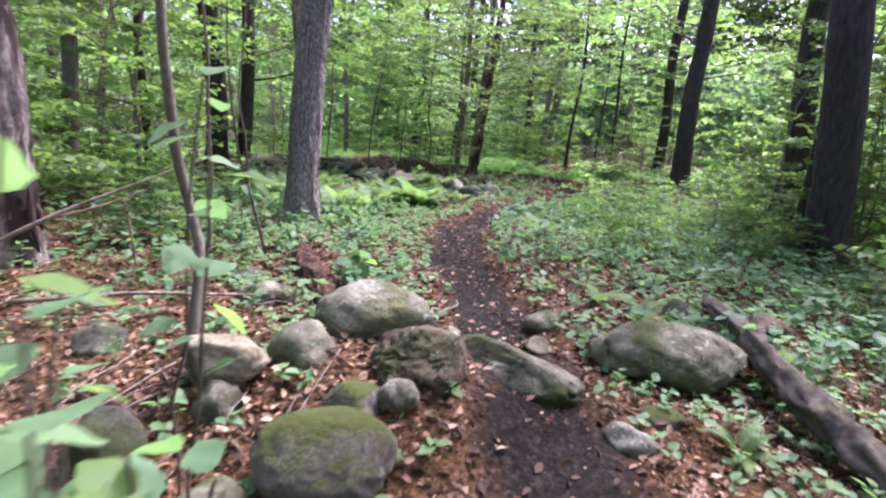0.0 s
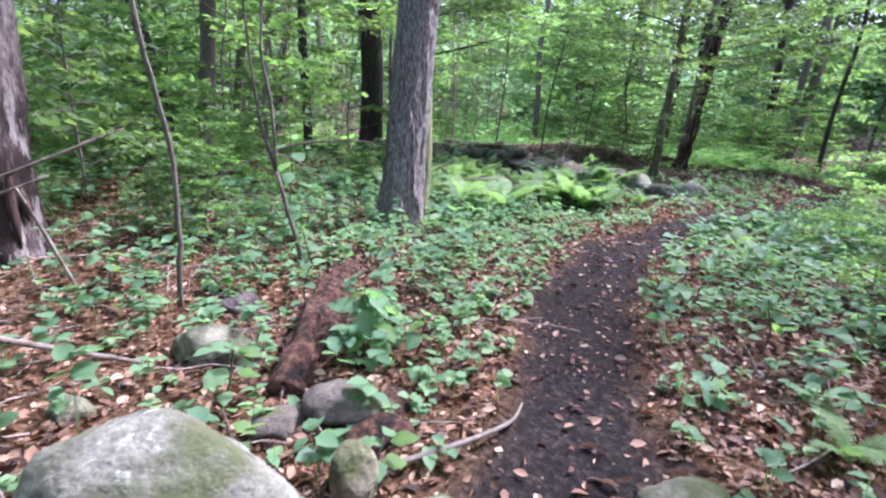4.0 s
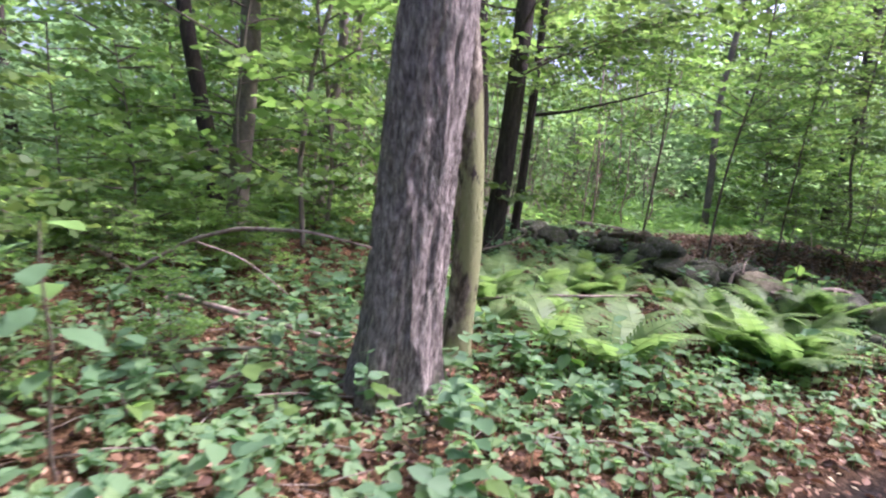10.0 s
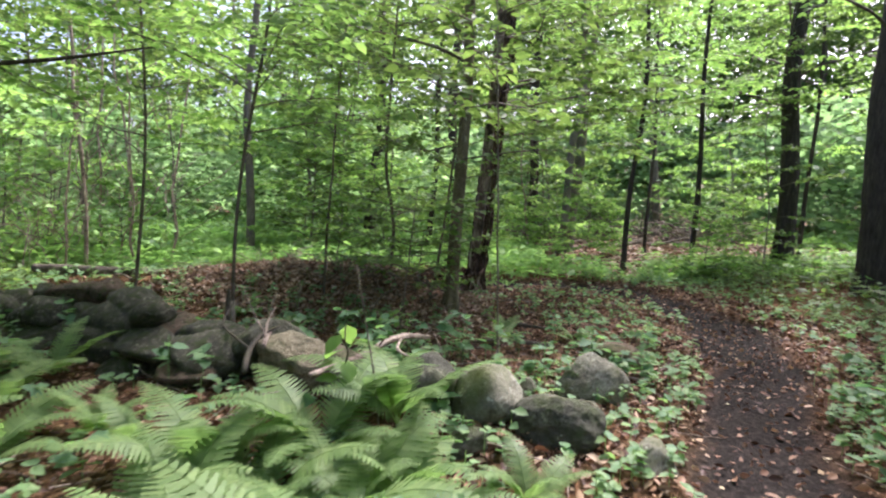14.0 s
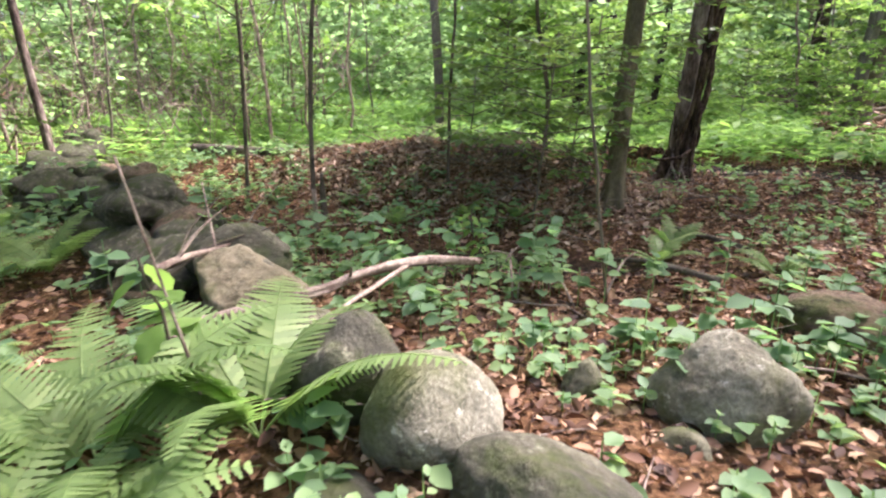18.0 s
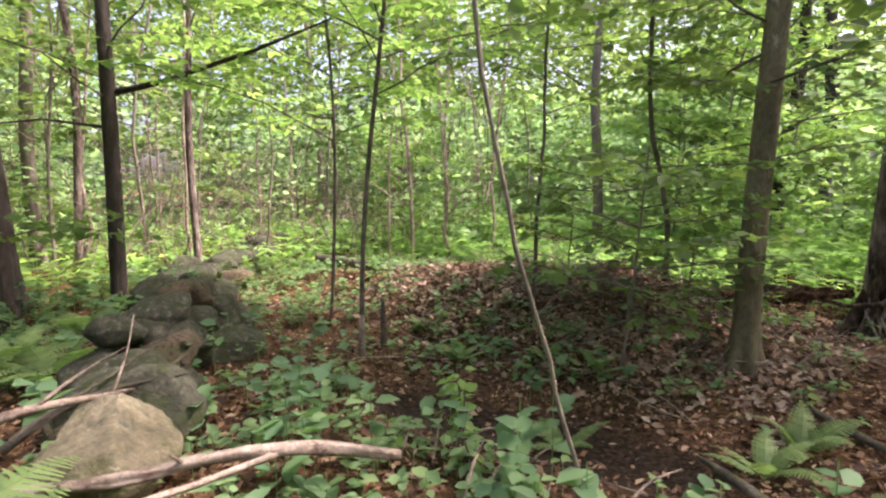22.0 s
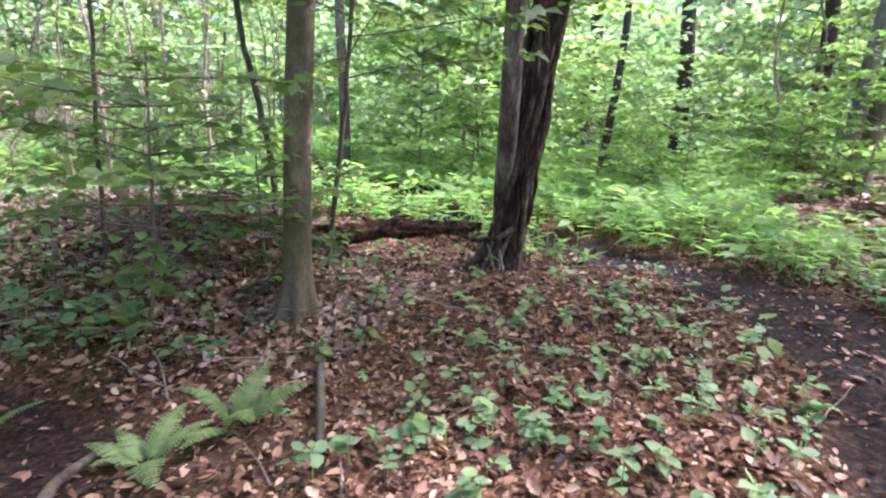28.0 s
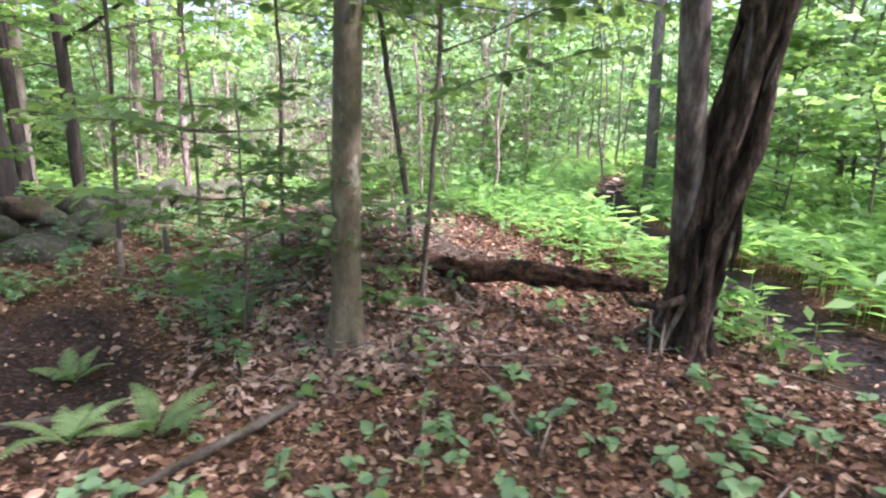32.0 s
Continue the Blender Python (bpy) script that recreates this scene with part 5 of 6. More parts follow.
scraps = leaves(np.stack([x, y, land(x, y) + rc.uniform(0.003, 0.03, m_)], -1), np.stack([np.cos(a), np.sin(a), rc.normal(0, 0.35, m_)], -1), np.array((0, 0, 1.0)) + rc.normal(0, 0.8, (m_, 3)), rc.uniform(0.012, 0.045, m_), False, 0.9)
v, f = join_np([q for q in sheets if q[1].shape[1] == scraps[1].shape[1]] + [scraps])
tagged(new("leaf_litter", mesh_np("leaf_litter", v, f, LITTER)), "curled red-brown and tan dead leaves lying thickly on the ground", "dead leaves", kind="stuff")
x, y = scatter(9000, (-2.5, 5, 0.2, 19.5), lambda x, y: np.clip(trail_share(x, y), 0, 1) * 0.12 + 0.55 * np.exp(-((trail_share(x, y) - 0.45) / 0.3) ** 2) * (off_line(x, y, TRAIL) < 0.9))
m_ = len(x)
a = rc.uniform(0, 6.28, m_)
pos = np.stack([x, y, land(x, y) + rc.uniform(0.003, 0.015, m_)], -1)
v, f = leaves(pos, np.stack([np.cos(a), np.sin(a), rc.normal(0, 0.2, m_)], -1), np.array((0, 0, 1.0)) + rc.normal(0, 0.3, (m_, 3)), rc.uniform(0.012, 0.05, m_), False, 1.3)
tagged(new("trail_litter", mesh_np("trail_litter", v, f, PALE)), "pale broken leaf scraps scattered on the dark trail", "dead leaves", kind="stuff")

# brush, sticks and loose leaves on the mound
rb = np.random.default_rng(64)
pieces = []
for k in range(300):
    x, y = rb.normal(-1.6, 1.0), rb.normal(15.95, 0.42)
    az, ln = rb.uniform(0, 6.28), rb.uniform(0.15, 0.75)
    e = (x + math.cos(az) * ln, y + math.sin(az) * ln)
    z0 = gz(x, y) + rb.uniform(0.0, 0.05)
    pts = wander((x, y, z0), (*e, max(gz(*e) + 0.01, z0 + ln * rb.uniform(-0.15, 0.45))), 6, ln * 0.16, rb)
    pieces.append(tube(pts, np.linspace(0.007, 0.002, 6) * rb.uniform(0.5, 1.3), 4, cap=False))
v, f = join_np(pieces)
tagged(new("mound_brush", mesh_np("mound_brush", v, f, DEADWOOD, True)), "tangle of thin dead twigs lying over the leafy mound", "twigs", kind="stuff")
m_ = 12000
x, y = rb.uniform(-3.6, 0.6, m_), rb.normal(15.95, 0.42, m_)
a = rb.uniform(0, 6.28, m_)
v, f = leaves(np.stack([x, y, land(x, y) + rb.uniform(0.01, 0.045, m_)], -1), np.stack([np.cos(a), np.sin(a), rb.normal(0, 0.5, m_)], -1), np.array((0, 0, 1.0)) + rb.normal(0, 1.4, (m_, 3)), rb.uniform(0.03, 0.085, m_), True, 0.85)
tagged(new("leaf_litter", mesh_np("leaf_litter", v, f, DRY)), "loose curled tan dead leaves heaped on the mound, lightened against its shade", "dead leaves", kind="stuff")

# ---- understory and woods around ----
ru = np.random.default_rng(90)


def proto(name, h, r, limbs, low, reach, leaf, lm, seed, label, category):
    """A young tree or shrub at the origin, to be copied."""
    rng = np.random.default_rng(seed)
    ob = tagged(new(name), label, category, "undergrowth of the wood")
    z = np.linspace(-0.1, h, 9)
    c = np.stack([0.08 * h * np.sin(z * 1.3 + seed) * z / h, 0.07 * h * np.sin(z * 1.1 + 2 * seed) * z / h, z], -1)
    v, f = tube(c, np.linspace(r, r * 0.3, 9), 7, cap=False)
    part("stem", mesh_np("stem", v, f, BARK_SMOOTH, True), ob)
    rows = []
    for k in range(limbs):
        s = low + (1 - low) * (k + rng.random()) / limbs
        st = np.array([np.interp(s * h, z, c[:, i]) for i in range(3)])
        az, ln = k * 2.4 + rng.normal(0, 0.4), reach * rng.uniform(0.5, 1.15) * (1.1 - 0.5 * s)
        rows.append((wander(st, st + np.array((math.cos(az) * ln, math.sin(az) * ln, ln * rng.uniform(-0.05, 0.4))), 5, ln * 0.06, rng, -0.05 * ln), 0.01))
    wood, (P, A, N, S) = branchwork(rng, rows, leaf, 8, 0.36, 0.85, 0.42, False)
    v, f = join_np(wood)
    tagged(part("branchwork", mesh_np("branchwork", v, f, TWIG), ob), kind="stuff")
    v, f = leaves(P, A, N, S, False)
    tagged(part("foliage", mesh_np("foliage", v, f, lm), ob), kind="stuff")
    return ob


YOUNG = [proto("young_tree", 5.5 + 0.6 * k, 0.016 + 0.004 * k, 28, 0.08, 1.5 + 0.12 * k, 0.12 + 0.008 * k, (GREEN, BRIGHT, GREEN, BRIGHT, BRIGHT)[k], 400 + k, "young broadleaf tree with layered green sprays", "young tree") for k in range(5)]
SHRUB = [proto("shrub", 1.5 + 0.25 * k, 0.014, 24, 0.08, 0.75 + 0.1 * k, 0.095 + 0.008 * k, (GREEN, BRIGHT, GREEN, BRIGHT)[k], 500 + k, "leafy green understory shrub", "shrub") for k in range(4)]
used_first = set()


def put_copy(kinds, i, x, y, scale, turn):
    src = kinds[i]
    if src.name not in used_first:
        used_first.add(src.name)
        ob = src
        ob.matrix_basis = pose(x, y, gz(x, y), 0, 0, turn)
    else:
        ob = copy_thing(src, pose(x, y, gz(x, y), 0, 0, turn))
    ob.scale = (scale,) * 3
    return ob


def thin_out(x, y):
    """The light wood beyond the wall, and the gap over the brush by the trail."""
    a, r = math.degrees(math.atan2(y - 11.7, x - 1.0)), math.hypot(x - 1.0, y - 11.7)
    if 3 < x < 24 and 18.5 < y < 36 and (round(x * 31 + y * 17) % 5):
        return True
    return (112 < a < 172 and r > 6.5) or (-2 < x < 24 and 19 < y < 36) or (2.5 < x < 9 and 1 < y < 9) or (x < -5.5 and 4 < y < 10)


def clear_of(x, y, gap):
    return off_line(np.array([x]), np.array([y]), WALKED)[0] > gap


count = 0
while count < 125:
    a, r = ru.uniform(0, 6.28), 5 + 20 * ru.random() ** 0.9
    x, y = r * math.cos(a) * 0.9, 11 + r * math.sin(a)
    if not clear_of(x, y, 4.6) or off_line(np.array([x]), np.array([y]), TRAIL)[0] < 1.6 or off_line(np.array([x]), np.array([y]), SPUR)[0] < 1.5:
        continue
    if -4.5 < x < 3.0 and 12 < y < 19.5:
        continue
    if thin_out(x, y) and ru.random() < 0.7:
        continue
    put_copy(YOUNG, int(ru.integers(5)), x, y, ru.uniform(0.75, 1.2) * (1 + 0.035 * max(0, r - 8)), ru.uniform(0, 360))
    count += 1
count = 0
while count < 150:
    a, r = ru.uniform(0, 6.28), 4 + 20 * ru.random()
    x, y = r * math.cos(a) * 0.9, 11 + r * math.sin(a)
    if not clear_of(x, y, 3.6) or off_line(np.array([x]), np.array([y]), TRAIL)[0] < 1.4 or off_line(np.array([x]), np.array([y]), SPUR)[0] < 1.2:
        continue
    if (-6 < x < 3.2 and 8.5 < y < 19.0) or (-4.2 < x < 0 and 2 < y < 9):
        continue
    if thin_out(x, y) and ru.random() < 0.7:
        continue
    put_copy(SHRUB, int(ru.integers(4)), x, y, ru.uniform(0.75, 1.3) * (1 + 0.04 * max(0, r - 8)), ru.uniform(0, 360))
    count += 1

for k in range(48):
    x, y = (ru.uniform(1.9, 5.2), ru.uniform(4.5, 11.5)) if k < 24 else (ru.uniform(-7, -3.2), ru.uniform(5, 11.5))
    if clear_of(x, y, 1.4):
        put_copy(SHRUB, (1, 3, 0)[k % 3], x, y, ru.uniform(0.25, 0.5), ru.uniform(0, 360))
for k in range(11):
    x, y = ru.uniform(0.0, 4.8), ru.uniform(21.0, 26.5)
    if off_line(np.array([x]), np.array([y]), TRAIL)[0] > 1.0:
        put_copy(SHRUB, (1, 3)[k % 2], x, y, ru.uniform(0.6, 1.2), ru.uniform(0, 360))

# far woods: trees farther off, and leaf masses
FAR = []
for k in range(5):
    rng = np.random.default_rng(700 + k)
    h, w = 11 + k, 0.1 + 0.03 * k
    ob = tagged(new("distant_tree"), "grey-brown tree of the woods farther off", "tree", "trees farther off")
    z = np.linspace(-0.3, h, 10)
    v, f = tube(np.stack([0.3 * np.sin(z * 0.4 + k), 0.3 * np.cos(z * 0.35 + k), z], -1), np.linspace(w, w * 0.3, 10), 8, cap=False)
    part("trunk", mesh_np("trunk", v, f, (BARK_SMOOTH, BARK_DARK, BARK_SMOOTH, BARK_SMOOTH, BARK_SMOOTH)[k], True), ob)
    q = rng.normal(0, 1, (260, 3)) * (1.5, 1.5, 3.2) + (0, 0, h * 0.62)
    q[:, :2] += rng.normal(0, 0.5, (260, 2))
    q = q[q[:, 2] > 1.2]
    az = rng.uniform(0, 6.28, len(q))
    v, f = leaves(q, np.stack([np.cos(az), np.sin(az), rng.normal(-0.1, 0.3, len(q))], -1), np.array((0, 0, 1.0)) + rng.normal(0, 0.7, (len(q), 3)), rng.uniform(0.2, 0.36, len(q)))
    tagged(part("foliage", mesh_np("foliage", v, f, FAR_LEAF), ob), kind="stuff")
    FAR.append(ob)
for k in range(85):
    a, r = ru.uniform(0, 6.28), 19 + 24 * ru.random() ** 1.4
    if thin_out(r * math.cos(a), 11 + r * math.sin(a)) and k > 5 and k % 3:
        continue
    put_copy(FAR, k % 5, r * math.cos(a), 11 + r * math.sin(a), ru.uniform(0.8, 1.25), ru.uniform(0, 360))
lp, la, ln_, ls = [], [], [], []
for _ in range(5200):
    a, r = ru.uniform(0, 6.28), 22 + 33 * ru.random() ** 1.2
    x, y = r * math.cos(a), 11 + r * math.sin(a)
    if thin_out(x, y) and r < 25 and ru.random() < 0.5:
        continue
    if 2.5 < x < 14 and y < 35:
        continue
    gap_az = math.degrees(math.atan2(y - 11.7, x - 1.0))
    if 136 < gap_az < 168 and ru.random() < 0.5:
        continue
    z = gz(x, y) + 0.2 + (5.5 + 2.0 * (r > 38)) * ru.random() ** 1.1
    k = 27
    rad = ru.uniform(0.7, 1.6)
    q = ru.normal(0, 1, (k, 3)) * (rad * 0.6, rad * 0.6, rad * 0.22) + (x, y, z)
    lp.append(q)
    az = ru.uniform(0, 6.28, k)
    la.append(np.stack([np.cos(az), np.sin(az), ru.normal(-0.1, 0.3, k)], -1))
    ln_.append(np.array((0, 0, 1.0)) + ru.normal(0, 1.0, (k, 3)))
    ls.append(ru.uniform(0.22, 0.4, k) * (0.8 + r / 40))
for _ in range(750):
    a, r = ru.uniform(0.6, 1.85) if _ < 500 else ru.uniform(1.85, 2.6), ru.uniform(22, 36) if _ < 500 else ru.uniform(25, 38)
    x, y, z = r * math.cos(a), 11 + r * math.sin(a), ru.uniform(1.2, 5.5)
    if 2.5 < x < 14 and y < 35:
        continue
    k, rad = 24, ru.uniform(0.8, 1.7)
    lp.append(ru.normal(0, 1, (k, 3)) * (rad * 0.6, rad * 0.6, rad * 0.3) + (x, y, z))
    az = ru.uniform(0, 6.28, k)
    la.append(np.stack([np.cos(az), np.sin(az), ru.normal(-0.2, 0.4, k)], -1))
    ln_.append(np.array((0, 0, 0.6)) + ru.normal(0, 1.0, (k, 3)))
    ls.append(ru.uniform(0.3, 0.55, k))
tall = len(lp)
for _ in range(5000):
    a, r = radians(ru.uniform(25, 172) if _ < 3600 else ru.uniform(28, 85)), ru.uniform(31, 46)
    x, y = 0.5 + r * math.cos(a), 11 + r * math.sin(a)
    k, rad = 26, ru.uniform(0.8, 1.7)
    lp.append(ru.normal(0, 1, (k, 3)) * (rad * 0.6, rad * 0.6, rad * 0.25) + (x, y, gz(x, y) + 2.0 + r * ru.uniform(0.02, 0.4)))
    az = ru.uniform(0, 6.28, k)
    la.append(np.stack([np.cos(az), np.sin(az), ru.normal(-0.2, 0.4, k)], -1))
    ln_.append(np.array((0, 0, 0.8)) + ru.normal(0, 1.0, (k, 3)))
    ls.append(ru.uniform(0.3, 0.55, k))
tall = sum(len(q) for q in lp[:tall])
lp, la, ln_, ls = (np.concatenate(q) for q in (lp, la, ln_, ls))


def clump(x, y, z, r):
    """One leafy spray of the understory: leaf places, directions, normals and sizes."""
    k, rad = 24, ru.uniform(0.45, 1.0)
    az = ru.uniform(0, 6.28, k)
    return ru.normal(0, 1, (k, 3)) * (rad * 0.6, rad * 0.6, rad * 0.2) + (x, y, z), np.stack([np.cos(az), np.sin(az), ru.normal(-0.1, 0.25, k)], -1), np.array((0, 0, 1.0)) + ru.normal(0, 0.55, (k, 3)), ru.uniform(0.1, 0.2, k) * (0.7 + r / 30)


low_, high_ = [], []
for k in range(7000):
    high = k > 3200
    a, r = (radians(ru.uniform(30, 178)) if k % 4 else ru.uniform(0, 6.28)) if high else ru.uniform(0, 6.28), ru.uniform(8.5, 18) if high else 9.5 + 13 * ru.random()
    x, y = 0.5 + r * math.cos(a), 11 + r * math.sin(a)
    at = np.array([x]), np.array([y])
    if off_line(*at, WALKED)[0] < (5.2 if high else 7.0):
        continue
    if high and ((x > -6 and y > 16.5) or (128 < math.degrees(math.atan2(y - 11.7, x - 1.0)) < 172 and r < 14.5)):
        continue
    if high:
        high_.append(clump(x, y, gz(x, y) + 1.4 + r * ru.uniform(0.1, 0.42), r))
        continue
    if off_line(*at, TRAIL)[0] < 1.3 or off_line(*at, SPUR)[0] < 2.2 or (1.5 < x < 14 and 17.5 < y < 30):
        continue
    if 136 < math.degrees(math.atan2(y - 11.7, x - 1.0)) < 168 and ru.random() < 0.75:
        continue
    low_.append(clump(x, y, gz(x, y) + 0.25 + 3.0 * ru.random() ** 1.5, r))
for rows, mt, text in ((low_, FAR_LEAF, "understory foliage around the walk, its green paled as by haze"), (high_, GREEN, "green leaf sprays of the trees standing around the walk")):
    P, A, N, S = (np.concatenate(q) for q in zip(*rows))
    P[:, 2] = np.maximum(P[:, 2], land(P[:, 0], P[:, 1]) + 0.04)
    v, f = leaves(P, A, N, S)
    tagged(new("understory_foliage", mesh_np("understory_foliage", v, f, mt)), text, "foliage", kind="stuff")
behind = np.arange(len(lp)) >= tall
for side, mt, text in ((~behind, FAR_LEAF, "foliage of the woods farther off, its green paled as by haze"), (behind, GREEN, "deep green foliage of the tall woods behind the glade")):
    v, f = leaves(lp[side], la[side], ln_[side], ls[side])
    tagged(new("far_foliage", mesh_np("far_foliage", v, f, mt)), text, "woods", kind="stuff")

# broad-leaved seedlings and saplings close to the walk
BLADE = []
for k in range(3):
    rng = np.random.default_rng(800 + k)
    s = np.linspace(0, 1, 9)
    w = 0.36 * np.sin(np.pi * np.clip(s * 0.96 + 0.02, 0, 1) ** 0.85) * (1 + 0.1 * np.sin(s * 19 + k))
    rows = []
    for u in (-1, -0.5, 0, 0.5, 1):
        rows.append(np.stack([u * w, s, 0.1 * np.abs(u) * w + 0.02 * np.sin(s * 9 + 3 * u) - 0.16 * s ** 2], -1))
    v = np.stack(rows, 1).reshape(-1, 3)
    i, j = np.meshgrid(np.arange(8), np.arange(4), indexing="ij")
    f = np.stack([i * 5 + j, i * 5 + j + 1, (i + 1) * 5 + j + 1, (i + 1) * 5 + j], -1).reshape(-1, 4)
    BLADE.append(mesh_np("leaf", v, f, (COVER, COVER, BRIGHT)[k], True))


def broadleaf(base, top, levels, leaf, label, seed, kinds=(0, 1)):
    """A thin upright stem with whorls of large leaves, each leaf a part."""
    rng = np.random.default_rng(seed)
    base, top = np.array(base, float), np.array(top, float)
    ob = tagged(new("broadleaf_seedling"), label, "seedling")
    ob.location = base
    c = wander((0, 0, -0.03), top - base, 8, 0.04, rng)
    v, f = tube(c, np.linspace(0.006, 0.003, 8) * (1 + 2 * leaf), 6, cap=False)
    part("stem", mesh_np("stem", v, f, TWIG, True), ob)
    for k in range(levels):
        s = 1 - 0.6 * (k / levels) ** 1.1
        p = np.array([np.interp(s, np.linspace(0, 1, 8), c[:, i]) for i in range(3)])
        az = k * 137.5 + rng.normal(0, 20)
        w = leaf * rng.uniform(0.7, 1.15)
        lf = part("leaf", BLADE[kinds[k % len(kinds)]], ob)
        lf.matrix_local = pose(*p, rng.normal(-10, 18), rng.normal(0, 16), az) @ Matrix.Translation((0, 0.25 * w, 0)) @ Matrix.Diagonal((w, w, w, 1))
    return ob


broadleaf((-0.72, 0.62, 0), (-0.6, 0.66, 1.12), 15, 0.12, "young maple with fresh green leaves beside the stones", 1)
broadleaf((-0.58, 0.75, 0), (-0.5, 0.78, 0.85), 13, 0.12, "leafy seedling with fresh green leaves beside the stones", 12, (0, 2))
broadleaf((-0.5, 0.95, 0), (-0.42, 1.0, 0.55), 10, 0.12, "low leafy seedling with fresh green leaves", 2, (0, 2))
broadleaf((-0.85, 0.9, 0), (-0.8, 0.95, 0.7), 12, 0.12, "leafy seedling with fresh green leaves beside the stones", 13)
broadleaf((-0.5, 0.5, 0), (-0.36, 0.48, 1.24), 9, 0.13, "young maple with broad fresh green leaves", 15, (0, 0, 2))
broadleaf((-0.55, 0.6, 0), (-0.45, 0.58, 1.3), 8, 0.12, "young maple with broad fresh green leaves", 16, (0, 0, 2))
broadleaf((-0.7, 0.7, 0), (-0.55, 0.7, 1.5), 8, 0.12, "young maple with broad fresh green leaves", 17, (0, 0, 2))
broadleaf((-0.75, 1.5, 0), (-0.67, 1.52, 1.56), 8, 0.13, "slender maple seedling with a tuft of fresh green leaves", 18, (0, 0, 2))
broadleaf((-0.3, 1.2, 0), (-0.27, 1.22, 0.4), 8, 0.1, "low leafy seedling with fresh green leaves", 14, (0, 2))
broadleaf((-1.0, 1.95, 0), (-0.86, 1.92, 1.62), 7, 0.15, "slender seedling with broad leaves at its top", 3)
broadleaf((-2.36, 6.15, 0), (-2.29, 6.1, 1.02), 8, 0.16, "slender seedling with broad pale-green leaves", 4)
broadleaf(on(-0.8, 4.8), on(-0.78, 4.78, 0.42), 10, 0.16, "glossy broad-leaved seedling beside the rotten log", 5, (0, 2))
broadleaf(on(-0.55, 4.95), on(-0.5, 4.9, 0.25), 7, 0.11, "low broad-leaved seedling at the trail edge", 6, (0, 2))
broadleaf(on(-0.75, 11.55), on(-0.72, 11.5, 0.6), 7, 0.13, "yellow-green seedling rising over the ferns", 7, (2, 2))
broadleaf(on(-1.55, 5.35), on(-1.6, 5.35, 0.5), 8, 0.1, "leafy seedling behind the rotten log", 8)
broadleaf(on(2.55, 16.35), on(2.58, 16.38, 0.3), 7, 0.1, "bright seedling at the trail edge", 9, (2, 0))
for k in range(46):
    x, y = ru.uniform(-2.4, 3.2), ru.uniform(12.4, 17.4)
    if trail_share(np.array([x]), np.array([y]))[0] > 0.2 or not clear_of(x, y, 0.5):
        continue
    broadleaf(on(x, y), on(x + ru.normal(0, 0.04), y + ru.normal(0, 0.04), ru.uniform(0.08, 0.24)), int(ru.integers(6, 11)), ru.uniform(0.05, 0.085), "small broad-leaved seedling in dead leaves", 900 + k, (0, 1, 2))
for k in range(60):
    x, y = ru.uniform(-3.2, 2.6), ru.uniform(3.8, 10.0)
    if trail_share(np.array([x]), np.array([y]))[0] > 0.2 or not clear_of(x, y, 0.5):
        continue
    broadleaf(on(x, y), on(x + ru.normal(0, 0.05), y + ru.normal(0, 0.05), ru.uniform(0.12, 0.4)), int(ru.integers(6, 10)), ru.uniform(0.08, 0.13), "leafy broad-leaved seedling in the undergrowth", 1000 + k, (0, 1, 2))

# herbs and small ferns on the mound's shaded slope
rm = np.random.default_rng(71)
x, y = rm.normal(-1.5, 0.9, 90), rm.normal(15.3, 0.4, 90)
plants(x, y, (0.06, 0.26), (0.04, 0.09), (5, 9), COVER, "slope_herbs", "low green herbs and sprigs on the slope of the mound", "herbs", True, 1.2)
for k in range(4):
    fern(-2.2 + 0.5 * k + rm.normal(0, 0.08), 15.3 + rm.normal(0, 0.2), rm.uniform(0.24, 0.36), 6, "small green fern on the slope of the leafy mound")

# loop of root and pale splinters at the vine tree
for pts, rr, mt, nm in (([(0.16, -0.14, 0.4), (0.08, -0.26, 0.33), (-0.14, -0.28, 0.29), (-0.36, -0.2, 0.31), (-0.5, -0.16, 0.42)], [0.026, 0.024, 0.02, 0.017, 0.012], VINE, "root"), ([(0.1, -0.32, 0.0), (0.04, -0.26, 0.12), (-0.03, -0.22, 0.26)], [0.012, 0.012, 0.006], DEADWOOD, "splinter"), ([(0.18, -0.3, 0.0), (0.12, -0.25, 0.14), (0.08, -0.2, 0.22)], [0.012, 0.01, 0.005], DEADWOOD, "splinter")):
    v, f = tube(np.array(pts), rr, 7)
    part(nm, mesh_np(nm, v, f, mt, True), vt)

# long low limbs of the vine-wrapped tree over the trail
rng = np.random.default_rng(63)
limbs = [(wander((0.3, 0.27, z), (x, y, z + up), 7, 0.15, rng), 0.018) for z, x, y, up in ((3.0, 3.0, -0.4, 0.5), (3.5, 2.6, 0.7, 0.6), (3.3, 2.2, -1.3, 0.4), (4.2, 3.2, 0.2, 0.8), (3.8, -1.6, -1.4, 0.5), (2.8, 3.6, 1.0, 0.6), (3.6, 0.6, -2.6, 0.3), (4.4, 1.8, -2.4, 0.4), (4.0, -0.6, 2.6, 0.5), (3.1, 1.4, 2.4, 0.5), (4.6, 3.4, -1.6, 0.5), (2.6, 2.4, 1.6, 0.5))]
wood, leaf_rows = branchwork(rng, limbs, 0.135, 11, 0.38, 0.5)
v, f = join_np(wood)
tagged(part("branchwork", mesh_np("branchwork", v, f, TWIG), vt), kind="stuff")
v, f = leaves(*leaf_rows, True)
tagged(part("foliage", mesh_np("foliage", v, f, GREEN), vt), kind="stuff")

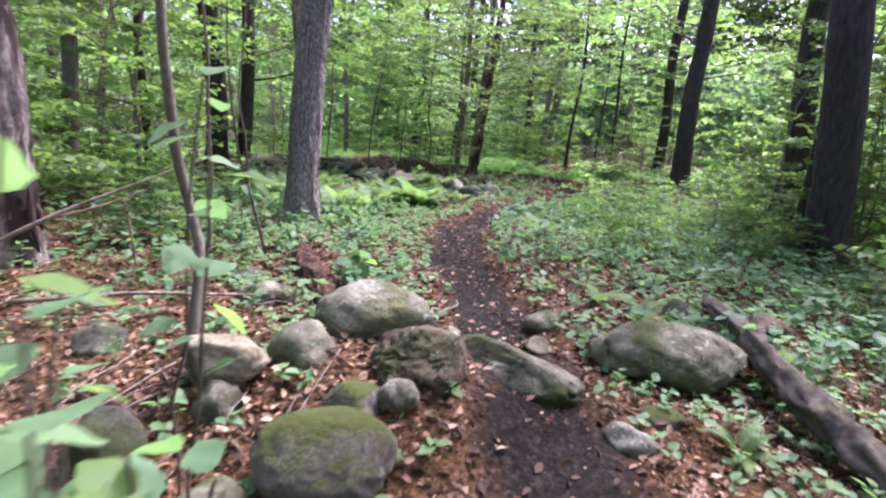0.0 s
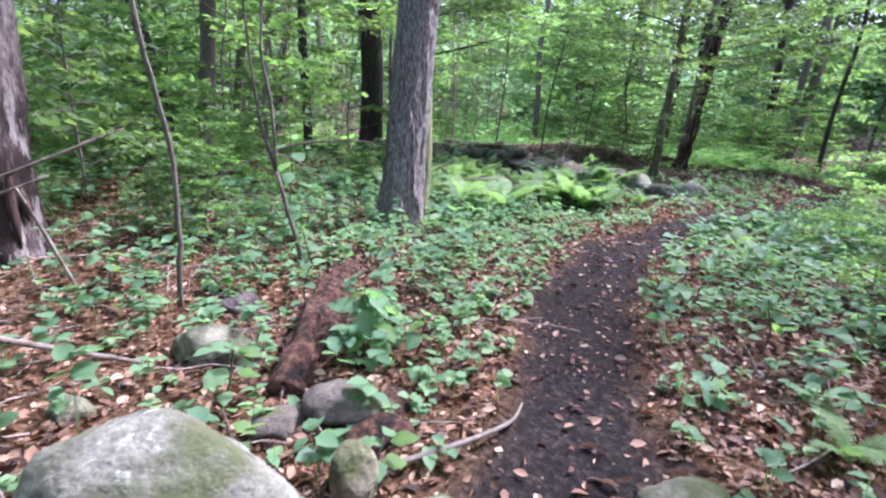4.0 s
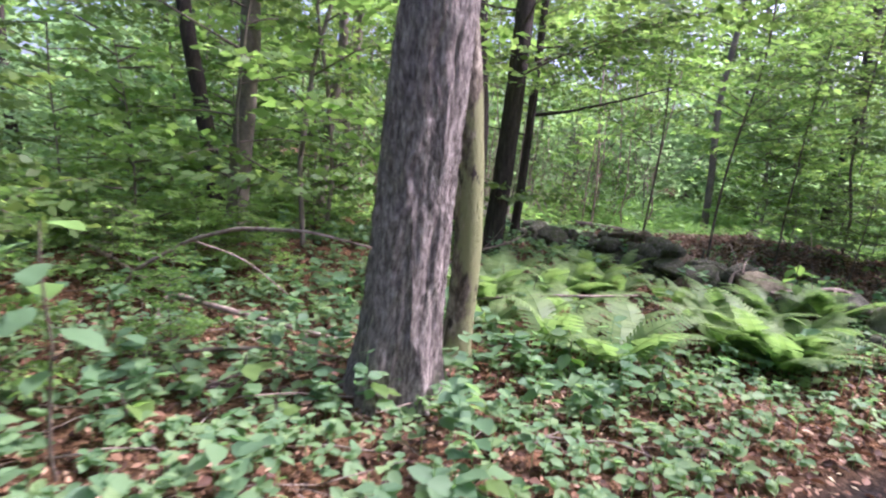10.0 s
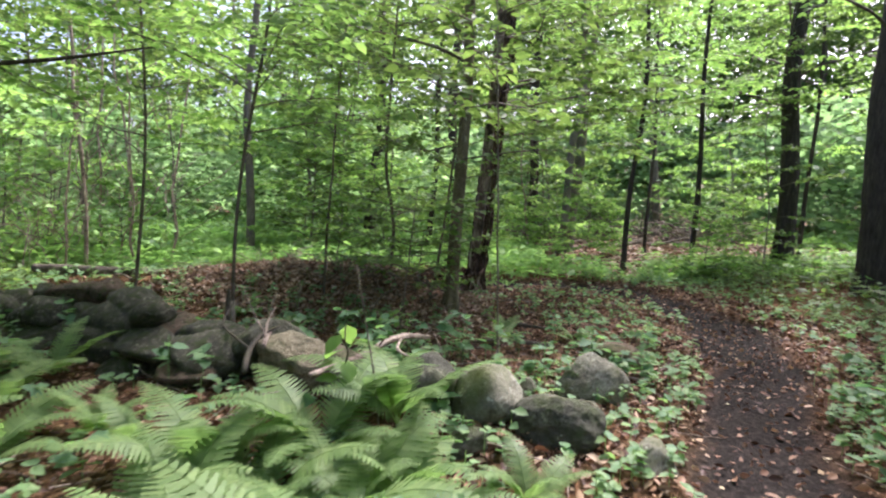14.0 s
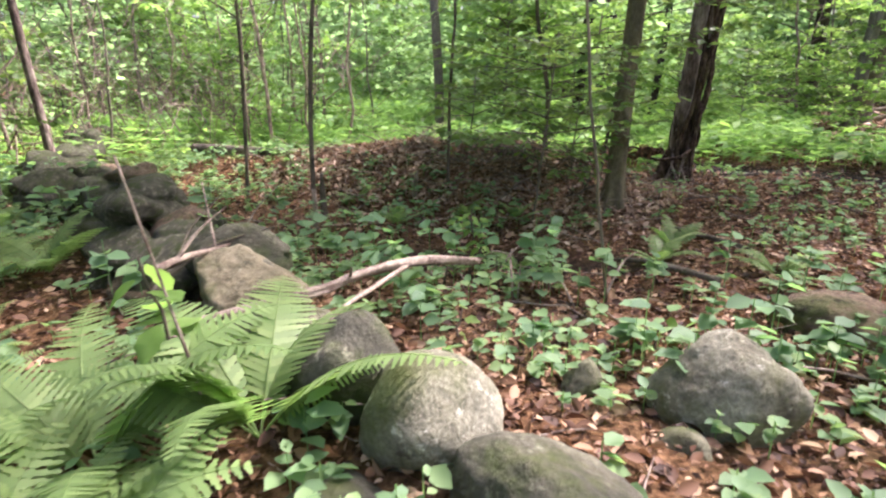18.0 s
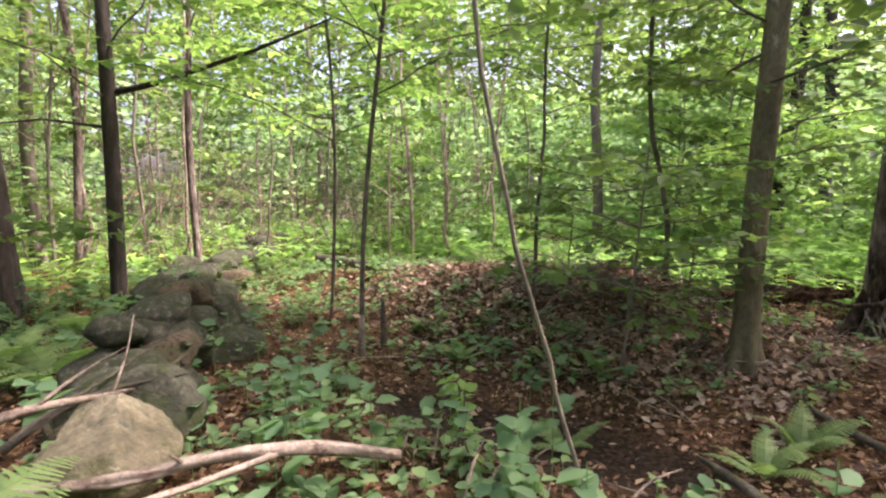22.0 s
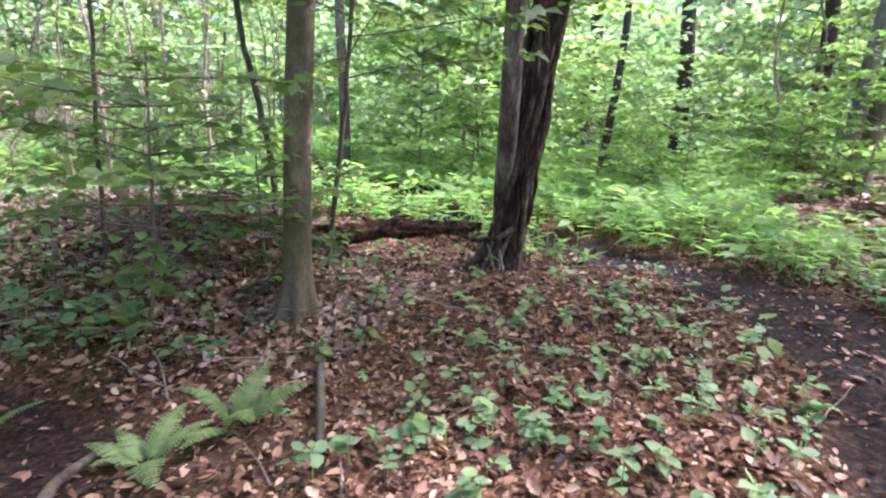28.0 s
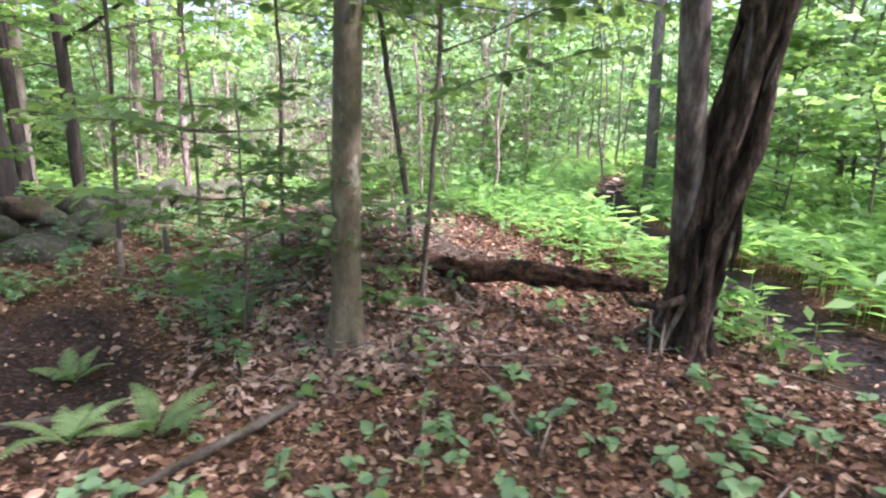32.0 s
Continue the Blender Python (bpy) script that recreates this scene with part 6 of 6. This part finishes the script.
# low limbs of the slanting dark tree over the fern bed
rng = np.random.default_rng(64)
limbs = [(wander((0.045 * z, 0.0, z), (x, y, z + up), 7, 0.15, rng), 0.017) for z, x, y, up in ((2.5, 2.6, -0.8, 0.5), (2.9, 3.1, 0.4, 0.5), (3.2, 2.4, -2.0, 0.4), (3.6, 3.4, -1.2, 0.6), (4.0, 2.8, 1.2, 0.7), (2.7, 1.2, 1.8, 0.5), (3.4, -1.8, -1.6, 0.5), (3.9, 1.6, -2.6, 0.5))]
wood, leaf_rows = branchwork(rng, limbs, 0.13, 11, 0.38, 0.5)
v, f = join_np(wood)
tagged(part("branchwork", mesh_np("branchwork", v, f, TWIG), dt), kind="stuff")
v, f = leaves(*leaf_rows, True)
tagged(part("foliage", mesh_np("foliage", v, f, GREEN), dt), kind="stuff")

# leafy low limbs of the slim tree on the mound
rng = np.random.default_rng(65)
limbs = []
for k in range(15):
    z, az, ln = 1.9 + 0.2 * k, k * 2.4 + rng.normal(0, 0.3), rng.uniform(1.5, 2.8)
    limbs.append((wander((0.012 * z, 0.0, z), (math.cos(az) * ln, math.sin(az) * ln, z + rng.uniform(0.0, 0.5)), 7, 0.1, rng), 0.012))
wood, leaf_rows = branchwork(rng, limbs, 0.115, 10, 0.42, 0.5)
v, f = join_np(wood)
tagged(part("branchwork", mesh_np("branchwork", v, f, TWIG), slim), kind="stuff")
v, f = leaves(*leaf_rows, True)
tagged(part("foliage", mesh_np("foliage", v, f, GREEN), slim), kind="stuff")

# cleft of the dead trunk: raised dark strips stand in for its inner shade
for z0, z1, o in ((0.12, 0.75, 0.0), (0.3, 0.55, 0.07)):
    zz = np.linspace(z0, z1, 7)
    rr = 0.235 + 0.1 * np.exp(-zz / 0.3)
    ang = -0.24 + o / 0.22 + 0.04 * np.sin(zz * 9)
    v, f = tube(np.stack([rr * np.cos(ang), 0.03 * zz + rr * np.sin(ang), zz], -1), np.array([0.006, 0.02, 0.03, 0.034, 0.028, 0.018, 0.005]), 8)
    part("cleft", mesh_np("cleft", v, f, BARK_FLAKY, True), bt, "dark strip for the shade inside a cleft")

# limbs of the slim tree at the wall, stubs on the dead trunk
for pts, rr in (([(0.0, 0.0, 2.08), (0.5, 0.4, 2.2), (1.15, 0.95, 2.45), (1.8, 1.5, 2.75)], [0.034, 0.026, 0.02, 0.008]), ([(0.0, 0.0, 1.78), (-0.6, -0.4, 1.88), (-1.2, -0.8, 1.85)], [0.016, 0.012, 0.006])):
    v, f = tube(np.array(pts), rr, 7)
    part("limb", mesh_np("limb", v, f, BARK_DARK, True), lt)
for a, z, ln in ((-0.9, 2.9, 0.3), (2.2, 3.4, 0.4)):
    d = np.array((math.cos(a), math.sin(a), 0.5))
    v, f = tube([d * 0.15 + (0, 0.03 * z, z), d * (0.2 + ln / 2) + (0, 0.03 * z, z), d * (0.2 + ln) + (0, 0.03 * z, z)], [0.035, 0.028, 0.02], 8)
    part("branch_stub", mesh_np("branch_stub", v, f, BARK_BARE, True), bt)

v, f = tube([(0, 0, -0.02), (0.003, 0, 0.15), (0, 0.002, 0.34)], [0.026, 0.024, 0.02], 9)
part("bare_foot", mesh_np("bare_foot", v, f, DEADWOOD, True), ts, "pale barkless foot")

# thin bare stems standing in the light beyond the wall
THIN = []
for k in range(4):
    rng = np.random.default_rng(1200 + k)
    ob = tagged(new("thin_tree"), "thin pale bare-stemmed tree in the sunlit thicket", "tree", "thin trees beyond the wall")
    for nm, n_ in (("stem", 1), ("branch", 5)):
        for q in range(n_):
            z0 = 0.0 if nm == "stem" else rng.uniform(0.8, 3.0)
            ln = rng.uniform(4.5, 6.5) if nm == "stem" else rng.uniform(0.8, 1.8)
            az, rise = rng.uniform(0, 6.28), rng.uniform(0.6, 1.1)
            e = (rng.normal(0, 0.3), rng.normal(0, 0.3), ln) if nm == "stem" else (math.cos(az) * ln * 0.6, math.sin(az) * ln * 0.6, z0 + ln * rise)
            w = 0.028 if nm == "stem" else 0.01
            v, f = tube(wander((0, 0, z0 - 0.05), e, 8, 0.2, rng), np.linspace(w, w * 0.4, 8), 6, cap=False)
            part(nm, mesh_np(nm, v, f, DEADWOOD if k % 2 else BARK_SMOOTH, True), ob)
    THIN.append(ob)
for k in range(44):
    a, r = radians(ru.uniform(124, 174)), ru.uniform(8.5, 22)
    put_copy(THIN, k % 4, 1.0 + r * math.cos(a), 11.7 + r * math.sin(a), ru.uniform(0.7, 1.3), ru.uniform(0, 360))

pieces = []
for _ in range(110):
    a, r = radians(ru.uniform(130, 174)), ru.uniform(8.5, 19)
    x, y = 1.0 + r * math.cos(a), 11.7 + r * math.sin(a)
    for _ in range(ru.integers(2, 7)):
        az, ln = ru.uniform(0, 6.28), ru.uniform(0.5, 2.0) ** 1.3
        lean_ = ru.uniform(0.1, 1.4)
        x0, y0, z0 = x + ru.normal(0, 0.25), y + ru.normal(0, 0.25), gz(x, y) + ru.uniform(-0.02, 0.4)
        pieces.append(tube(wander((x0, y0, z0), (x0 + math.cos(az) * ln * lean_, y0 + math.sin(az) * ln * lean_, z0 + ln), 7, 0.28 * ln, ru), np.linspace(0.01, 0.004, 7) * ru.uniform(0.5, 1.5), 3, cap=False))
v, f = join_np(pieces)
tagged(new("dry_thicket", mesh_np("dry_thicket", v, f, DEADWOOD, True)), "pale dry bare twigs of a sunlit thicket beyond the wall", "thicket", kind="stuff")

# dead sticks on the wall's end and in the hollow
fallen([(-1.36, 11.98, 0.28), (-1.38, 12.12, 0.37), (-1.38, 12.35, 0.42), (-1.21, 12.63, 0.46)], [0.018, 0.02, 0.013, 0.003], LOGBARK, "grey dead branch lying along the wall stones", "branch", "dead_branch", 8, 21, 0.2,
       [([(-1.38, 12.15, 0.38), (-1.7, 12.55, 0.43), (-1.66, 12.78, 0.58)], [0.008, 0.006, 0.003]), ([(-1.3, 12.5, 0.45), (-1.42, 12.75, 0.52), (-1.4, 12.9, 0.6)], [0.006, 0.003])])
fallen([on(-0.54, 11.5, 0.0), (-0.56, 11.49, 0.37), (-0.67, 11.45, 0.99)], [0.005, 0.0045, 0.003], DEADWOOD, "thin pale dead stick standing among ferns", "stick", "dead_branch", 6, 22)
for k in range(9):
    x, y = 0.0 + ru.normal(0, 0.25), 13.35 + ru.normal(0, 0.22)
    a, ln = ru.uniform(0.3, 2.6), ru.uniform(0.25, 0.6)
    fallen([on(x, y, 0.01), on(x + 0.5 * ln * math.cos(a), y + 0.5 * ln * math.sin(a), 0.16 * ru.random() + 0.06), on(x + ln * math.cos(a), y + ln * math.sin(a), 0.2 * ru.random() + 0.03)], [0.007, 0.006, 0.003], DEADWOOD, "pale dead stick sticking up from the seedlings", "stick", "dead_branch", 6, 40 + k)
fallen([on(-2.34, 14.63, -0.05), on(-2.34, 14.63, 0.2), on(-2.33, 14.62, 0.42)], [0.035, 0.03, 0.015], LOGBARK, "small broken dark stump in the leaves", "stump", "stump", 12, 60, 0.3)
fallen([on(-1.79, 15.41, -0.02), on(-1.78, 15.4, 0.14), on(-1.74, 15.38, 0.28)], [0.03, 0.025, 0.012], DEADWOOD, "short pale splintered stub", "stump", "stump", 10, 61, 0.3)

# brush heaped on the mound
pieces = []
for _ in range(170):
    x, y = -0.95 + ru.normal(0, 0.6), 16.4 + ru.normal(0, 0.4)
    a, ln = ru.uniform(0, 6.28), ru.uniform(0.2, 0.7)
    e = (x + math.cos(a) * ln, y + math.sin(a) * ln)
    pieces.append(tube(wander((x, y, gz(x, y) + ru.uniform(0, 0.16)), (*e, gz(*e) + ru.uniform(0, 0.22)), 5, ln * 0.08, ru), np.linspace(0.008, 0.003, 5) * ru.uniform(0.5, 1.3), 4, cap=False))
v, f = join_np(pieces)
tagged(new("brush_heap", mesh_np("brush_heap", v, f, LOGBARK, True)), "heap of dead brushwood lying over the leafy mound", "brushwood", kind="stuff")

# crumbled wood and earth beside the rotten log
for k, (x, y, w) in enumerate(((-0.55, 4.25, 0.2), (-0.32, 4.15, 0.14), (-0.75, 4.05, 0.13), (-0.42, 4.42, 0.12))):
    ob = tagged(new("rotten_clump", stone_mesh("rotten_clump", (w, w * 0.8, w * 0.5), 1400 + k, ROTTEN if k % 2 else LOGBARK, 4, 6)), "crumbled lump of rotten wood and earth", "rotten wood")
    ob.matrix_world = pose(x, y, gz(x, y) + w * 0.25, 0, 0, 40 * k)

# heaps of grey slash at the back of the clearing
for k, (x, y, wide) in enumerate(((6.6, 29.2, 1.5), (9.4, 28.0, 1.9), (3.6, 30.0, 1.1))):
    rng = np.random.default_rng(1300 + k)
    pieces = []
    for _ in range(150):
        px_, py_ = x + rng.normal(0, wide * 0.5), y + rng.normal(0, 0.5)
        az, ln = rng.uniform(0, 6.28), rng.uniform(0.6, 1.9)
        z0 = gz(px_, py_) + rng.uniform(-0.05, 0.5)
        e = (px_ + math.cos(az) * ln, py_ + math.sin(az) * ln, z0 + ln * rng.uniform(-0.1, 0.6))
        pieces.append(tube(wander((px_, py_, z0), e, 6, ln * 0.15, rng), np.linspace(0.022, 0.007, 6) * rng.uniform(0.5, 1.6), 4, cap=False))
    v, f = join_np(pieces)
    tagged(new("brush_pile", mesh_np("brush_pile", v, f, DEADWOOD if k == 1 else LOGBARK, True)), "heap of grey dead branches at the back of the clearing", "brush pile", "brush piles in the clearing", kind="stuff")

# pale fallen logs on the far sunlit litter
for k in range(7):
    x, y, a, ln = ru.uniform(4.0, 9.5), ru.uniform(23.5, 28), ru.uniform(-0.5, 0.5), ru.uniform(1.0, 2.6)
    fallen([on(x, y, 0.06), on(x + ln / 2, y + a * ln / 2, 0.12), on(x + ln, y + a * ln, 0.1 + 0.3 * ru.random())], [0.06, 0.05, 0.03], DEADWOOD, "pale fallen log on sunlit leaf litter", seed=80 + k)
# far dead leaves, sunlight put into their colour
x, y = scatter(15000, (2.0, 14.0, 19.5, 34.0), lambda x, y: 0.9 + 0 * x)
m_ = len(x)
a = rc.uniform(0, 6.28, m_)
v, f = leaves(np.stack([x, y, land(x, y) + rc.uniform(0.01, 0.04, m_)], -1), np.stack([np.cos(a), np.sin(a), rc.normal(0, 0.2, m_)], -1), np.array((0, 0, 1.0)) + rc.normal(0, 0.4, (m_, 3)), rc.uniform(0.1, 0.2, m_), False, 1.3)
tagged(new("clearing_litter", mesh_np("clearing_litter", v, f, DRY)), "pale brown dead leaves covering the clearing, sunlight in their colour", "dead leaves", kind="stuff")

# dry leaves on the floor of the woods farther off, coloured as if sunlit
x, y = scatter(16000, (-26.0, 32.0, 22.0, 52.0), lambda x, y: np.where((x > 2) & (x < 14) & (y < 34), 0, 0.9))
m_ = len(x)
a = rc.uniform(0, 6.28, m_)
v, f = leaves(np.stack([x, y, land(x, y) + rc.uniform(0.01, 0.05, m_)], -1), np.stack([np.cos(a), np.sin(a), rc.normal(0, 0.2, m_)], -1), np.array((0, 0, 1.0)) + rc.normal(0, 0.4, (m_, 3)), rc.uniform(0.2, 0.36, m_), False, 1.3)
tagged(new("woodland_litter", mesh_np("woodland_litter", v, f, DRY)), "dry tan dead leaves on the floor of the farther woods, coloured as if sunlit", "dead leaves", kind="stuff")

for k, (x, y, h) in enumerate(((-0.54, 13.6, 0.42), (-0.45, 13.52, 0.34), (-0.66, 13.66, 0.36))):
    broadleaf(on(x, y), on(x + 0.02, y, h), 12, 0.07, "yellow-green leafy seedling beside the hollow", 1700 + k, (2, 2))
for k, (x, y, z, w) in enumerate(((-0.68, 0.95, 1.2, 0.11), (-0.62, 0.84, 1.1, 0.12), (-0.5, 0.82, 1.0, 0.13), (-0.42, 0.95, 0.86, 0.11))):
    broadleaf((x - 0.05, y, 0), (x, y, z), 9, w, "leafy maple seedling with fresh green leaves", 1600 + k, (0, 1, 2))

# dead leaves behind the start, and a pale forked sapling beyond the vine-wrapped tree
x, y = scatter(16000, (-6.0, 5.0, -4.0, 0.6), lambda x, y: 0.9 - 0.8 * np.clip(trail_share(x, y), 0, 1))
m_ = len(x)
a = rc.uniform(0, 6.28, m_)
v, f = leaves(np.stack([x, y, land(x, y) + rc.uniform(0.004, 0.03, m_)], -1), np.stack([np.cos(a), np.sin(a), rc.normal(0, 0.25, m_)], -1), np.array((0, 0, 1.0)) + rc.normal(0, 0.7, (m_, 3)), rc.uniform(0.03, 0.08, m_), False, 1.0)
tagged(new("leaf_litter", mesh_np("leaf_litter", v, f, LITTER)), "brown dead leaves lying thickly on the ground", "dead leaves", kind="stuff")
stem([on(2.77, 24.37), (2.74, 24.37, 0.7), (2.62, 24.37, 1.3), (2.66, 24.37, 1.6), (2.52, 24.37, 1.9), (2.45, 24.37, 2.6), (2.5, 24.4, 3.6)], 0.035, 0.015, DEADWOOD, "pale crooked bare sapling beyond the vine-wrapped tree", seed=90,
     extra=[([(2.66, 24.37, 1.6), (2.85, 24.4, 1.9), (2.95, 24.4, 2.5)], 0.018, 0.008)])
